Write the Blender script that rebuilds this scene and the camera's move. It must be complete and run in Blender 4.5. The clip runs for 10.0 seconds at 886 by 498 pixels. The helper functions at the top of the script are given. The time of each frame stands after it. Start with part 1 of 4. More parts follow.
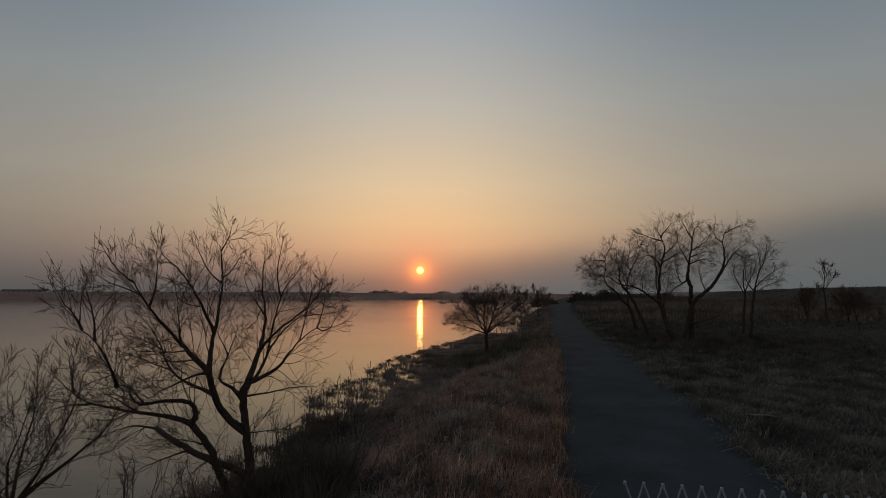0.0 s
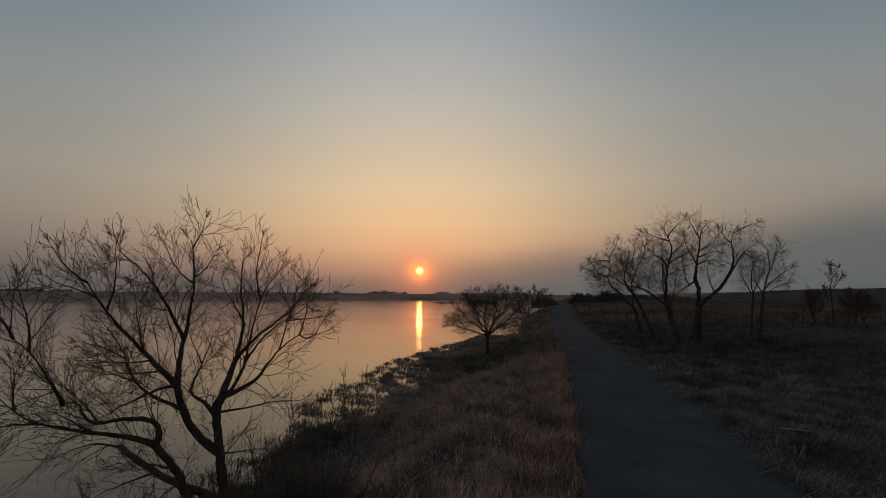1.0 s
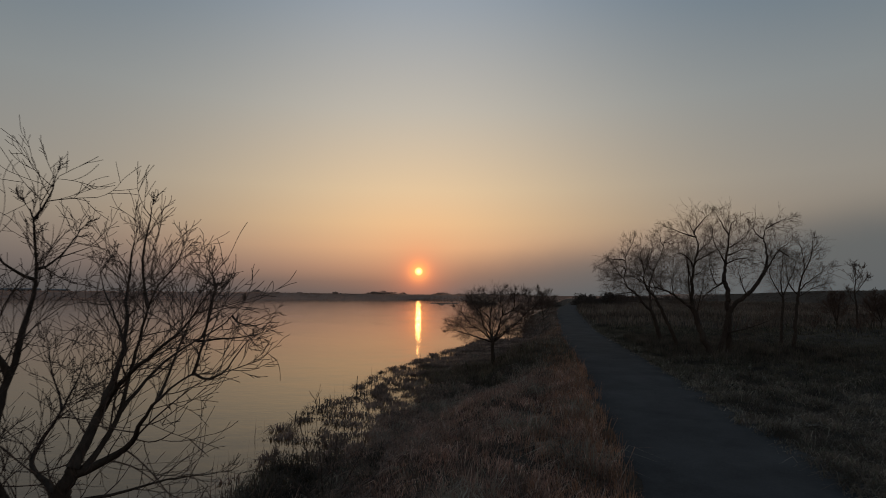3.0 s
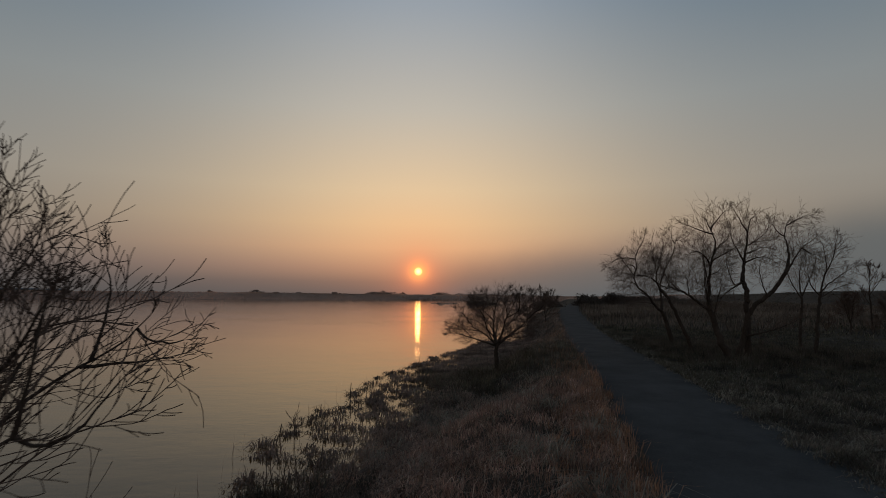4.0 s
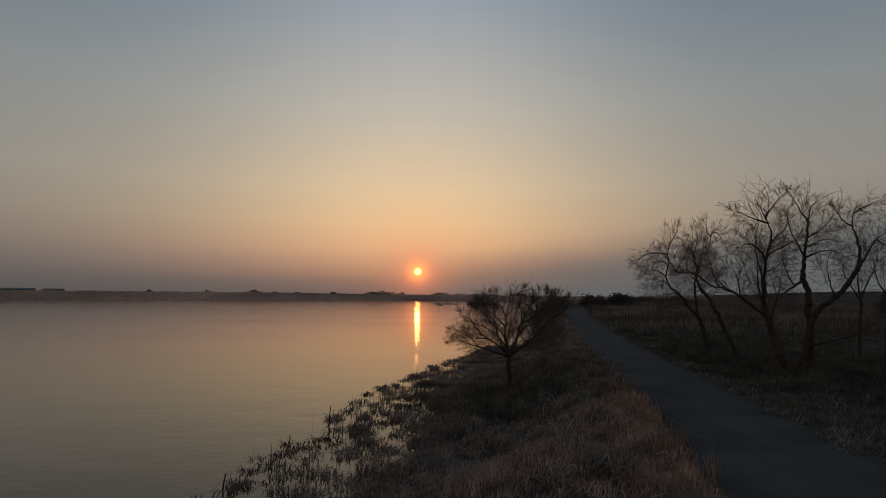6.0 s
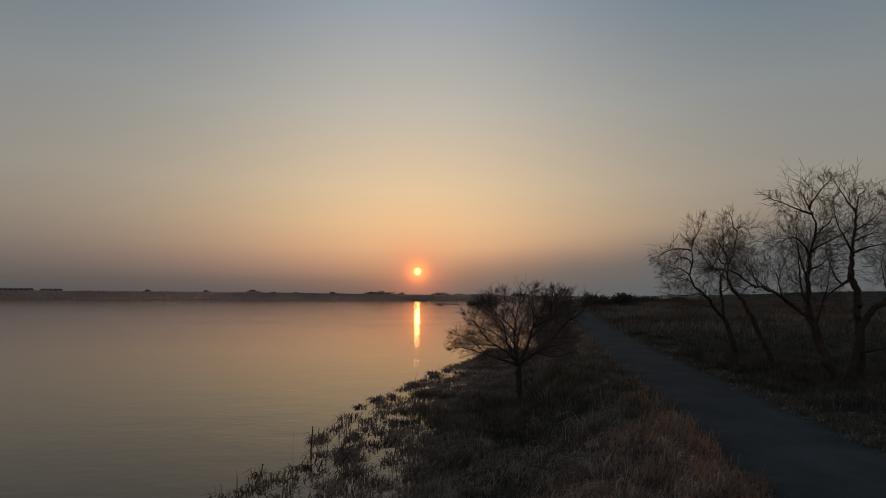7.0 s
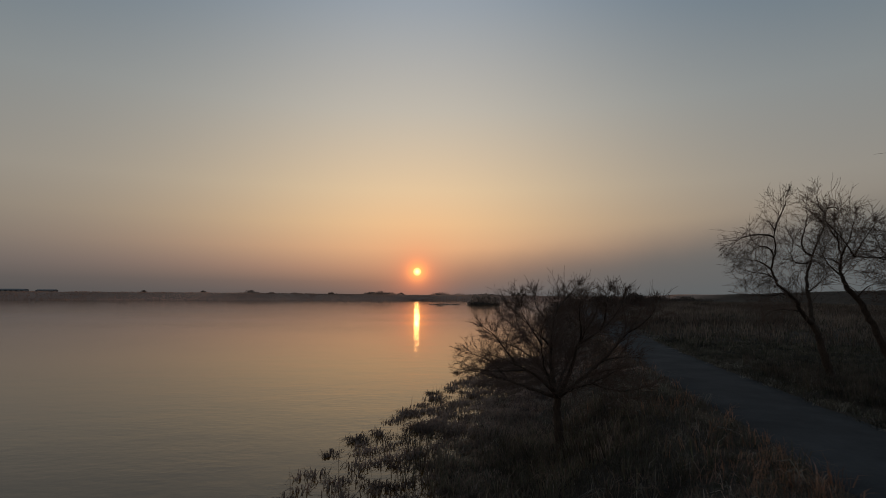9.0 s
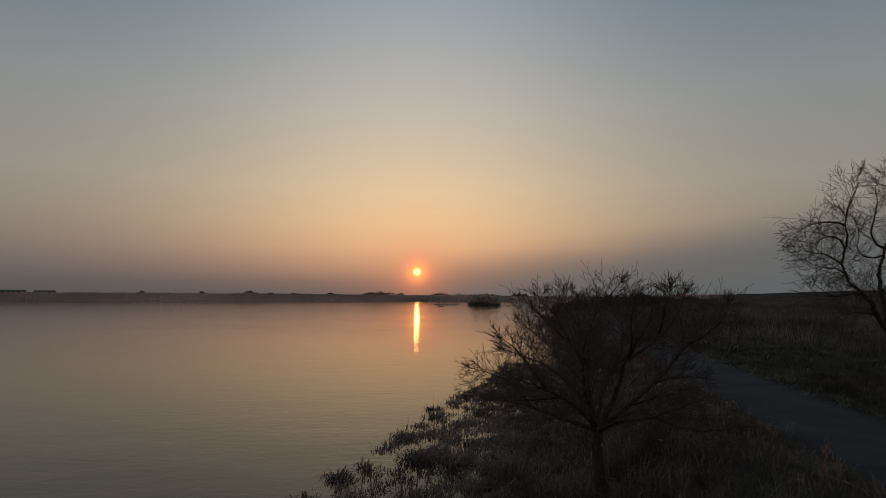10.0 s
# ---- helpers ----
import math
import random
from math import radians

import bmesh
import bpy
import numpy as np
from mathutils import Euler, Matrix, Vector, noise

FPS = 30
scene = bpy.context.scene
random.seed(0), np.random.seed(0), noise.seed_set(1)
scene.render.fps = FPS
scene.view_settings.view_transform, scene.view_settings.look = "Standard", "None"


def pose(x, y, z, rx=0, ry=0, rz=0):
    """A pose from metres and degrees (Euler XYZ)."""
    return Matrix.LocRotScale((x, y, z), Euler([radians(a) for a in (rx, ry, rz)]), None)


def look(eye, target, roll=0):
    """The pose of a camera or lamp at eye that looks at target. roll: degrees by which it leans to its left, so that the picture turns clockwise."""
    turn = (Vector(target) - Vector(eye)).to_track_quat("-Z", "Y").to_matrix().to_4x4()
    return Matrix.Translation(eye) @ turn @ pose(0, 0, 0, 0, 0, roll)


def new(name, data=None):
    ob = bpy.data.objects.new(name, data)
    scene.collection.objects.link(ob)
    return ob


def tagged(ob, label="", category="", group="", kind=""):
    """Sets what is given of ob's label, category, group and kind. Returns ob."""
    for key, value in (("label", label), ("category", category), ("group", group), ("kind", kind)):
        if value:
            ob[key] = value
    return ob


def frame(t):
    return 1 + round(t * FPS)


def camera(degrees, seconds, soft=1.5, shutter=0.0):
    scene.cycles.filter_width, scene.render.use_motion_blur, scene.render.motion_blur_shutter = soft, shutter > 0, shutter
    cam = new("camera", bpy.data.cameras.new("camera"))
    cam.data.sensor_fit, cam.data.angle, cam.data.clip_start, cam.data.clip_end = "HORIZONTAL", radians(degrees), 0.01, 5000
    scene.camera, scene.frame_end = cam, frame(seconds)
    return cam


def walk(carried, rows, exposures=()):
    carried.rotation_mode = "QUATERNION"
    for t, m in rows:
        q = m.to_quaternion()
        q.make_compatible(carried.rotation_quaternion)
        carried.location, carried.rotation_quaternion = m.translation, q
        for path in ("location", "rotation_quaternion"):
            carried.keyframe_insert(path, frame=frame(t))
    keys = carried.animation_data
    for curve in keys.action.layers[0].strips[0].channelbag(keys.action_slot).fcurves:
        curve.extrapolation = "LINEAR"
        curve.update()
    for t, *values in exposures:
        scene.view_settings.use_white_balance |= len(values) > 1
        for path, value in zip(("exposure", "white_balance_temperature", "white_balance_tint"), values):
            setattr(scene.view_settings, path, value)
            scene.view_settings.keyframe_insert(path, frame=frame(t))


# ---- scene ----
cam = camera(78.0, 10.0, soft=0.65, shutter=0.3)
# seconds; place in metres; degrees upwards, leaning and to the left
PATH = [
    (0.0, 0.075, -0.012, 5.509, 4.763, -0.068, 0.162),
    (0.5, 0.064, 0.594, 5.527, 4.795, -0.129, 0.130),
    (1.0, 0.050, 1.394, 5.546, 4.822, -0.184, 0.100),
    (1.5, 0.034, 2.338, 5.563, 4.844, -0.234, 0.072),
    (2.0, 0.006, 3.425, 5.581, 4.861, -0.278, 0.046),
    (2.5, -0.026, 4.562, 5.598, 4.875, -0.317, 0.022),
    (3.0, -0.060, 5.745, 5.614, 4.885, -0.350, -0.001),
    (4.5, -0.147, 9.399, 5.661, 4.899, -0.416, -0.058),
    (5.0, -0.180, 10.871, 5.676, 4.900, -0.427, -0.074),
    (5.5, -0.215, 12.437, 5.690, 4.900, -0.432, -0.089),
    (7.0, -0.325, 17.545, 5.731, 4.900, -0.413, -0.124),
    (7.5, -0.365, 19.484, 5.744, 4.901, -0.396, -0.133),
    (8.0, -0.406, 21.496, 5.757, 4.903, -0.373, -0.142),
    (8.5, -0.448, 23.573, 5.769, 4.908, -0.345, -0.149),
    (9.0, -0.492, 25.732, 5.781, 4.915, -0.311, -0.155),
    (9.5, -0.536, 27.962, 5.793, 4.925, -0.271, -0.160),
    (10.0, -0.582, 30.176, 5.805, 4.938, -0.226, -0.165),
]
walk(cam, [(t, pose(x, y, z, 90 + up, lean, turn)) for t, x, y, z, up, lean, turn in PATH])

# ---- sky and sun ----
SUN_AZ, SUN_EL = radians(2.56), radians(2.52)      # azimuth to the left of +y, elevation
SUN_DIR = Vector((-math.sin(SUN_AZ) * math.cos(SUN_EL), math.cos(SUN_AZ) * math.cos(SUN_EL), math.sin(SUN_EL)))


def lin(r, g, b):
    """Linear colour from an 8-bit display colour."""
    return tuple(((c / 255 + 0.055) / 1.055) ** 2.4 if c > 10 else c / 255 / 12.92 for c in (r, g, b)) + (1.0,)


class Nodes:
    """Short hand for node trees."""

    def __init__(self, tree):
        self.tree = tree
        tree.nodes.clear()

    def add(self, kind):
        return self.tree.nodes.new(kind)

    def ease(self, value, low, high):
        """0 at low, 1 at high, smooth between."""
        node = self.add("ShaderNodeMapRange")
        node.interpolation_type = "SMOOTHSTEP"
        self.put(node.inputs["Value"], value)
        self.put(node.inputs["From Min"], low)
        self.put(node.inputs["From Max"], high)
        return node.outputs[0]

    def put(self, socket, value):
        if isinstance(value, bpy.types.NodeSocket):
            self.tree.links.new(value, socket)
        elif value is not None:
            socket.default_value = value

    def math(self, op, a, b=None, c=None, clamp=False):
        node = self.add("ShaderNodeMath")
        node.operation, node.use_clamp = op, clamp
        for socket, value in zip(node.inputs, (a, b, c)):
            self.put(socket, value)
        return node.outputs[0]

    def ramp(self, fac, stops, mode="LINEAR"):
        node = self.add("ShaderNodeValToRGB")
        node.color_ramp.interpolation = mode
        elements = node.color_ramp.elements
        while len(elements) < len(stops):
            elements.new(0.5)
        for element, (at, colour) in zip(elements, stops):
            element.position, element.color = at, colour
        self.put(node.inputs[0], fac)
        return node.outputs[0]

    def mix(self, fac, a, b, blend="MIX"):
        node = self.add("ShaderNodeMix")
        node.data_type, node.blend_type = "RGBA", blend
        self.put(node.inputs[0], fac)
        self.put(node.inputs[6], a)
        self.put(node.inputs[7], b)
        return node.outputs[2]

    def noise(self, scale, detail=4.0, rough=0.55, vector=None, distortion=0.0):
        node = self.add("ShaderNodeTexNoise")
        self.put(node.inputs["Scale"], scale)
        self.put(node.inputs["Detail"], detail)
        self.put(node.inputs["Roughness"], rough)
        self.put(node.inputs["Distortion"], distortion)
        self.put(node.inputs["Vector"], vector)
        return node.outputs["Fac"]

    def bump(self, height, strength, distance):
        node = self.add("ShaderNodeBump")
        self.put(node.inputs["Strength"], strength)
        self.put(node.inputs["Distance"], distance)
        self.put(node.inputs["Height"], height)
        return node.outputs[0]


def build_world():
    world = bpy.data.worlds.new("dusk_sky")
    scene.world = world
    world.use_nodes = True
    n = Nodes(world.node_tree)
    coord = n.add("ShaderNodeTexCoord").outputs["Generated"]
    sep = n.add("ShaderNodeSeparateXYZ")
    n.put(sep.inputs[0], coord)
    x, y, z = sep.outputs
    el = n.math("MULTIPLY", n.math("ARCSINE", z), 180 / math.pi)              # degrees
    az = n.math("MULTIPLY", n.math("ARCTAN2", x, y), 180 / math.pi)           # degrees, right of +y
    off = n.math("ADD", az, math.degrees(SUN_AZ))
    e = n.math("DIVIDE", el, 90.0, clamp=True)
    warm = n.ramp(e, [(a / 90, lin(*c)) for a, c in SKY_WARM])
    cool = n.ramp(e, [(a / 90, lin(*c)) for a, c in SKY_COOL])
    spread = n.math("MAXIMUM", n.math("MULTIPLY", off, 1.11), n.math("MULTIPLY", off, -1.08))
    near = n.math("POWER", 2.718, n.math("MULTIPLY", n.math("POWER", n.math("DIVIDE", spread, SKY_SPREAD), 2.0), -1.0))
    haze = n.mix(near, cool, warm)
    # the veil of blue-grey cloud that rises from beside the sun towards the right
    edge = n.math("SUBTRACT", n.math("ADD", n.math("MULTIPLY", n.math("MAXIMUM", off, 0.0), 0.115), 1.6), el)
    wisp = n.noise(9.0, 3.0, 0.6, coord)
    edge = n.math("ADD", edge, n.math("MULTIPLY", n.math("SUBTRACT", wisp, 0.5), 1.2))
    veil = n.math("MULTIPLY", n.math("MULTIPLY", n.ease(edge, -3.2, 2.2), VEIL), n.ease(off, -0.5, 6.0))
    haze = n.mix(veil, haze, lin(*VEIL_COLOUR))
    air = n.add("ShaderNodeTexSky")
    air.sky_type, air.sun_disc, air.sun_elevation, air.sun_rotation = "NISHITA", False, SUN_EL, -SUN_AZ
    air.air_density, air.dust_density, air.ozone_density = 1.2, 3.0, 1.0
    clear = n.mix(1.0, air.outputs[0], (0.06, 0.06, 0.06, 1), "MULTIPLY")
    sky = n.mix(0.1, haze, clear)
    # sun disc and its glow in the haze
    dot = n.add("ShaderNodeVectorMath")
    dot.operation = "DOT_PRODUCT"
    n.put(dot.inputs[0], coord)
    n.put(dot.inputs[1], SUN_DIR)
    gap = n.math("MULTIPLY", n.math("ARCCOSINE", n.math("MINIMUM", dot.outputs["Value"], 1.0)), 180 / math.pi)
    glow = n.math("POWER", 2.718, n.math("MULTIPLY", gap, -1.0 / 0.95))
    wide = n.math("POWER", 2.718, n.math("MULTIPLY", gap, -1.0 / 3.2))
    sky = n.mix(n.math("MULTIPLY", wide, 0.28), sky, (0.95, 0.30, 0.13, 1))
    sky = n.mix(n.math("MULTIPLY", glow, 1.0, clamp=True), sky, (1.4, 0.34, 0.14, 1))
    core = n.math("POWER", 2.718, n.math("MULTIPLY", n.math("POWER", n.math("DIVIDE", gap, 0.72), 1.5), -1.0))
    sky = n.mix(core, sky, (1.75, 0.66, 0.17, 1))
    sky = n.mix(n.ease(gap, 0.50, 0.02), sky, SUN_DISC)
    back = n.add("ShaderNodeBackground")
    n.put(back.inputs[0], sky)
    n.put(back.inputs[1], SKY_STRENGTH)
    n.put(n.add("ShaderNodeOutputWorld").inputs[0], back.outputs[0])
    world.cycles.sampling_method = "MANUAL"
    world.cycles.sample_map_resolution = 2048


SKY_WARM = [(0, (105, 99, 97)), (1.4, (125, 110, 104)), (3, (177, 141, 121)), (5, (217, 173, 137)), (7.5, (228, 192, 150)), (11, (225, 200, 164)),
            (19, (195, 189, 177)), (29, (157, 166, 175)), (60, (106, 122, 138))]
SKY_COOL = [(0, (89, 88, 88)), (1.4, (97, 94, 93)), (3, (111, 106, 104)), (5, (127, 120, 114)), (7.5, (141, 134, 125)), (11, (148, 144, 137)),
            (19, (136, 142, 144)), (29, (100, 120, 136)), (60, (78, 96, 116))]
SKY_SPREAD, VEIL, VEIL_COLOUR, SKY_STRENGTH = 25.0, 0.95, (99, 104, 106), 1.0
SUN_DISC = (4.2, 2.6, 0.75, 1)
build_world()
sun = new("sun", bpy.data.lights.new("sun", "SUN"))
sun.data.energy, sun.data.angle, sun.data.color = 0.0025, radians(0.55), (1.0, 0.42, 0.12)
sun.matrix_world = look(SUN_DIR * 50, (0, 0, 0))
scene.view_settings.exposure = 0.0


# ---- materials ----
def material(name, rough=0.8):
    mat = bpy.data.materials.new(name)
    mat.use_nodes = True
    n = Nodes(mat.node_tree)
    shader = n.add("ShaderNodeBsdfPrincipled")
    shader.inputs["Roughness"].default_value = rough
    n.out = n.add("ShaderNodeOutputMaterial")
    n.put(n.out.inputs[0], shader.outputs[0])
    n.shader = shader
    n.coord = n.add("ShaderNodeTexCoord").outputs["Object"]
    return mat, n


def grey(v):
    return (v, v, v, 1)


def make_plain(name, dark, light, scale, rough=0.85, bump=0.0, distance=0.01, spec=0.3):
    """A surface that varies between two colours at two scales, with relief."""
    mat, n = material(name, rough)
    big, fine = n.noise(scale, 5, 0.6, n.coord), n.noise(scale * 9, 4, 0.6, n.coord)
    fac = n.math("ADD", n.math("MULTIPLY", big, 0.65), n.math("MULTIPLY", fine, 0.35))
    n.put(n.shader.inputs["Base Color"], n.ramp(fac, [(0.32, dark + (1,)), (0.68, light + (1,))]))
    n.put(n.shader.inputs["Specular IOR Level"], spec)
    if bump:
        n.put(n.shader.inputs["Normal"], n.bump(fine, bump, distance))
    return mat


def make_blades(name, colours, patch, spec=0.15, thinness=0.4):
    """Dry blades: each of its own colour, with broader patches over the ground."""
    mat, n = material(name, 0.75)
    island = n.add("ShaderNodeNewGeometry").outputs["Random Per Island"]
    own = n.ramp(island, [(i / (len(colours) - 1), c + (1,)) for i, c in enumerate(colours)])
    broad = n.noise(patch, 3, 0.6, n.coord)
    tone = n.ramp(broad, [(0.36, grey(0.35)), (0.64, grey(1.3))])
    colour = n.mix(1.0, own, tone, "MULTIPLY")
    n.put(n.shader.inputs["Base Color"], colour)
    n.put(n.shader.inputs["Specular IOR Level"], spec)
    # thin dry leaves let some of the light through, far ones more to mimic haze
    thin = n.add("ShaderNodeBsdfTranslucent")
    n.put(thin.inputs["Color"], colour)
    both = n.add("ShaderNodeMixShader")
    n.put(both.inputs[0], thinness)
    n.put(both.inputs[1], n.shader.outputs[0])
    n.put(both.inputs[2], thin.outputs[0])
    n.put(n.out.inputs[0], both.outputs[0])
    return mat


def make_water():
    mat, n = material("river_water", 0.05)
    stretch = n.add("ShaderNodeMapping")
    n.put(stretch.inputs["Vector"], n.coord)
    stretch.inputs["Scale"].default_value = (0.55, 1.0, 1.0)
    v = stretch.outputs[0]
    small, large = n.noise(2.6, 3, 0.6, v), n.noise(0.35, 3, 0.55, v)
    calm = n.ramp(n.noise(0.03, 3, 0.5, v), [(0.38, grey(0.25)), (0.62, grey(1.0))])
    height = n.math("ADD", n.math("MULTIPLY", n.math("MULTIPLY", small, calm), 0.015), n.math("MULTIPLY", large, 0.03))
    n.put(n.shader.inputs["Normal"], n.bump(height, 1.0, 1.0))
    mud = n.ramp(n.noise(0.08, 4, 0.6, n.coord), [(0.35, (0.098, 0.044, 0.010, 1)), (0.7, (0.122, 0.056, 0.013, 1))])
    n.put(n.shader.inputs["Base Color"], mud)
    n.put(n.shader.inputs["IOR"], 1.333)
    return mat


def make_asphalt():
    mat, n = material("asphalt", 0.95)
    grit, worn = n.noise(60, 3, 0.7, n.coord), n.noise(0.5, 5, 0.65, n.coord)
    speck = n.noise(14, 3, 0.7, n.coord)
    fac = n.math("ADD", n.math("MULTIPLY", worn, 0.6), n.math("ADD", n.math("MULTIPLY", speck, 0.25), n.math("MULTIPLY", grit, 0.15)))
    n.put(n.shader.inputs["Base Color"], n.ramp(fac, [(0.35, (0.050, 0.047, 0.046, 1)), (0.65, (0.094, 0.089, 0.087, 1))]))
    n.put(n.shader.inputs["Specular IOR Level"], 0.03)
    n.put(n.shader.inputs["Normal"], n.bump(grit, 0.5, 0.01))
    return mat


def make_bark(name, dark, light):
    mat, n = material(name, 0.9)
    streak = n.add("ShaderNodeMapping")
    n.put(streak.inputs["Vector"], n.coord)
    streak.inputs["Scale"].default_value = (14, 14, 3)
    ridge, patch = n.noise(1.6, 5, 0.65, streak.outputs[0]), n.noise(1.3, 4, 0.6, n.coord)
    fac = n.math("ADD", n.math("MULTIPLY", ridge, 0.6), n.math("MULTIPLY", patch, 0.4))
    n.put(n.shader.inputs["Base Color"], n.ramp(fac, [(0.35, dark + (1,)), (0.68, light + (1,))]))
    n.put(n.shader.inputs["Specular IOR Level"], 0.15)
    n.put(n.shader.inputs["Normal"], n.bump(ridge, 0.7, 0.02))
    return mat


WATER = make_water()
ASPHALT = make_asphalt()


def make_soil():
    """Dark soil and litter; the land across the river is clad in dry reeds, paled in colour to stand in for haze."""
    mat, n = material("dry_grass_soil", 0.95)
    big, fine = n.noise(0.35, 5, 0.6, n.coord), n.noise(3.2, 5, 0.65, n.coord)
    fac = n.math("ADD", n.math("MULTIPLY", big, 0.6), n.math("MULTIPLY", fine, 0.4))
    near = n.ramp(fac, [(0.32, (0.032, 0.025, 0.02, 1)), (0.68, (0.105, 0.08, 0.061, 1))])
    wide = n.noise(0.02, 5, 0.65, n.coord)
    # the far tone has distance haze put into its colour
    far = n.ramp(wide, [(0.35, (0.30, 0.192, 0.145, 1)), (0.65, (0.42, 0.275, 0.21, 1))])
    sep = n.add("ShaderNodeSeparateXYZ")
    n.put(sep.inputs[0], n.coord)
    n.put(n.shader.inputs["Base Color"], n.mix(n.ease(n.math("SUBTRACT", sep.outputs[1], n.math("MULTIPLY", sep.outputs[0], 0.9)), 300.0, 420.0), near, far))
    n.put(n.shader.inputs["Specular IOR Level"], 0.08)
    n.put(n.shader.inputs["Normal"], n.bump(fine, 0.8, 0.08))
    return mat


SOIL = make_soil()
BARK = make_bark("willow_bark", (0.040, 0.027, 0.020), (0.115, 0.079, 0.059))
TWIG = make_plain("twig_bark", (0.092, 0.057, 0.042), (0.18, 0.114, 0.086), 2.0, 0.85, 0, 0, 0.1)
GRASS = make_blades("dry_grass", [(0.278, 0.161, 0.124), (0.491, 0.271, 0.201), (0.653, 0.379, 0.282), (0.262, 0.173, 0.117), (0.948, 0.676, 0.525)], 1.1)
FIELD = make_blades("field_grass_blades", [(0.130, 0.097, 0.077), (0.209, 0.151, 0.114), (0.286, 0.209, 0.158), (0.139, 0.128, 0.080), (0.485, 0.395, 0.305)], 0.7)
REED = make_blades("reed_blades", [(0.18, 0.124, 0.098), (0.33, 0.216, 0.166), (0.48, 0.322, 0.250), (0.226, 0.161, 0.12)], 0.4)
RUSSET = make_blades("russet_grass", [(0.395, 0.189, 0.110), (0.593, 0.301, 0.177), (0.514, 0.277, 0.172), (0.336, 0.175, 0.106)], 0.8)
FARREED = make_blades("far_reed_blades", [(0.15, 0.112, 0.088), (0.27, 0.198, 0.152), (0.21, 0.16, 0.124), (0.14, 0.108, 0.09)], 0.12)
WEEDS = make_blades("bank_weed_blades", [(0.136, 0.104, 0.081), (0.215, 0.151, 0.114), (0.146, 0.138, 0.082), (0.267, 0.189, 0.143), (0.114, 0.112, 0.065), (0.455, 0.348, 0.280)], 0.9)
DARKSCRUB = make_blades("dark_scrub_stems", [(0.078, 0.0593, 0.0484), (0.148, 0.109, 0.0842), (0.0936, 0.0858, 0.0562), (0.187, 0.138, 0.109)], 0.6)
# paleness and extra translucency stand in for haze over the far bank
FARHAZE = make_blades("haze_tinted_reeds", [(0.56, 0.34, 0.25), (0.72, 0.45, 0.34), (0.64, 0.40, 0.30)], 0.006, 0.05, 0.65)
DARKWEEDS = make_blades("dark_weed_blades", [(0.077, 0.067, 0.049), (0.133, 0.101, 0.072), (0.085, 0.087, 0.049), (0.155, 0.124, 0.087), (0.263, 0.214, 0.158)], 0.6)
STRAW = make_blades("pale_straw", [(0.26, 0.215, 0.163), (0.442, 0.377, 0.299), (0.364, 0.299, 0.221), (0.208, 0.156, 0.111)], 0.8)
# lightened to imitate the haze before the islet; the mudbanks share it
HAZESCRUB = make_blades("haze_tinted_scrub", [(0.432, 0.315, 0.252), (0.72, 0.54, 0.432), (0.558, 0.423, 0.342)], 0.3, 0.05, 0.6)
THICKET = make_plain("thicket_twigs", (0.08, 0.061, 0.05), (0.145, 0.112, 0.092), 0.3, 0.95, 0, 0, 0.05)
# haze over the far trees is put into this light twig colour
HAZETWIG = make_blades("haze_tinted_twigs", [(0.27, 0.20, 0.165), (0.43, 0.33, 0.28), (0.35, 0.27, 0.22)], 0.3, 0.05, 0.6)
STEEL = make_plain("galvanised_steel", (0.28, 0.29, 0.30), (0.42, 0.43, 0.44), 6.0, 0.45)
PLASTER = make_plain("far_wall", (0.22, 0.20, 0.19), (0.30, 0.28, 0.27), 0.4, 0.9)
ROOFING = make_plain("far_roof", (0.16, 0.15, 0.145), (0.24, 0.225, 0.22), 0.4, 0.8)
LITTER = make_plain("pale_plastic", (0.5, 0.5, 0.48), (0.75, 0.75, 0.73), 9.0, 0.5)
DEADWOOD = make_plain("dead_wood", (0.20, 0.17, 0.14), (0.36, 0.31, 0.26), 5.0, 0.85, 0.3, 0.01)
WINDOW = make_plain("dark_window", (0.02, 0.025, 0.03), (0.04, 0.045, 0.05), 1.0, 0.2)


# ---- mesh helpers ----
def mesh_object(name, verts, faces, mat, smooth=False):
    mesh = bpy.data.meshes.new(name)
    mesh.from_pydata(verts, [], faces)
    if smooth:
        mesh.polygons.foreach_set("use_smooth", [True] * len(mesh.polygons))
    mesh.materials.append(mat)
    return new(name, mesh)


def under(ob, parent, label="", kind=""):
    ob.parent = parent
    return tagged(ob, label, kind=kind)


def part(name, bm, mat, parent, label=""):
    mesh = bpy.data.meshes.new(name)
    bm.to_mesh(mesh)
    bm.free()
    mesh.materials.append(mat)
    return under(new(name, mesh), parent, label)


class Wood:
    """Collects tapered round stems as one mesh."""

    def __init__(self):
        self.verts, self.faces = [], []

    def tube(self, points, radii, sides):
        base, count = len(self.verts), len(points)
        ref = Vector((0.31, 0.87, 0.38))
        for i, (p, r) in enumerate(zip(points, radii)):
            way = (points[min(i + 1, count - 1)] - points[max(i - 1, 0)])
            a = way.cross(ref)
            if a.length < 1e-6:
                a = way.cross(Vector((1, 0, 0)))
            a.normalize()
            b = way.cross(a).normalized()
            for k in range(sides):
                turn = 2 * math.pi * k / sides
                self.verts.append(p + (a * math.cos(turn) + b * math.sin(turn)) * r)
        for i in range(count - 1):
            for k in range(sides):
                s, t = base + i * sides, base + (i + 1) * sides
                self.faces.append((s + k, s + (k + 1) % sides, t + (k + 1) % sides, t + k))
        self.faces.append(tuple(base + (count - 1) * sides + k for k in range(sides)))

    def object(self, name, mat):
        return mesh_object(name, self.verts, self.faces, mat, True)


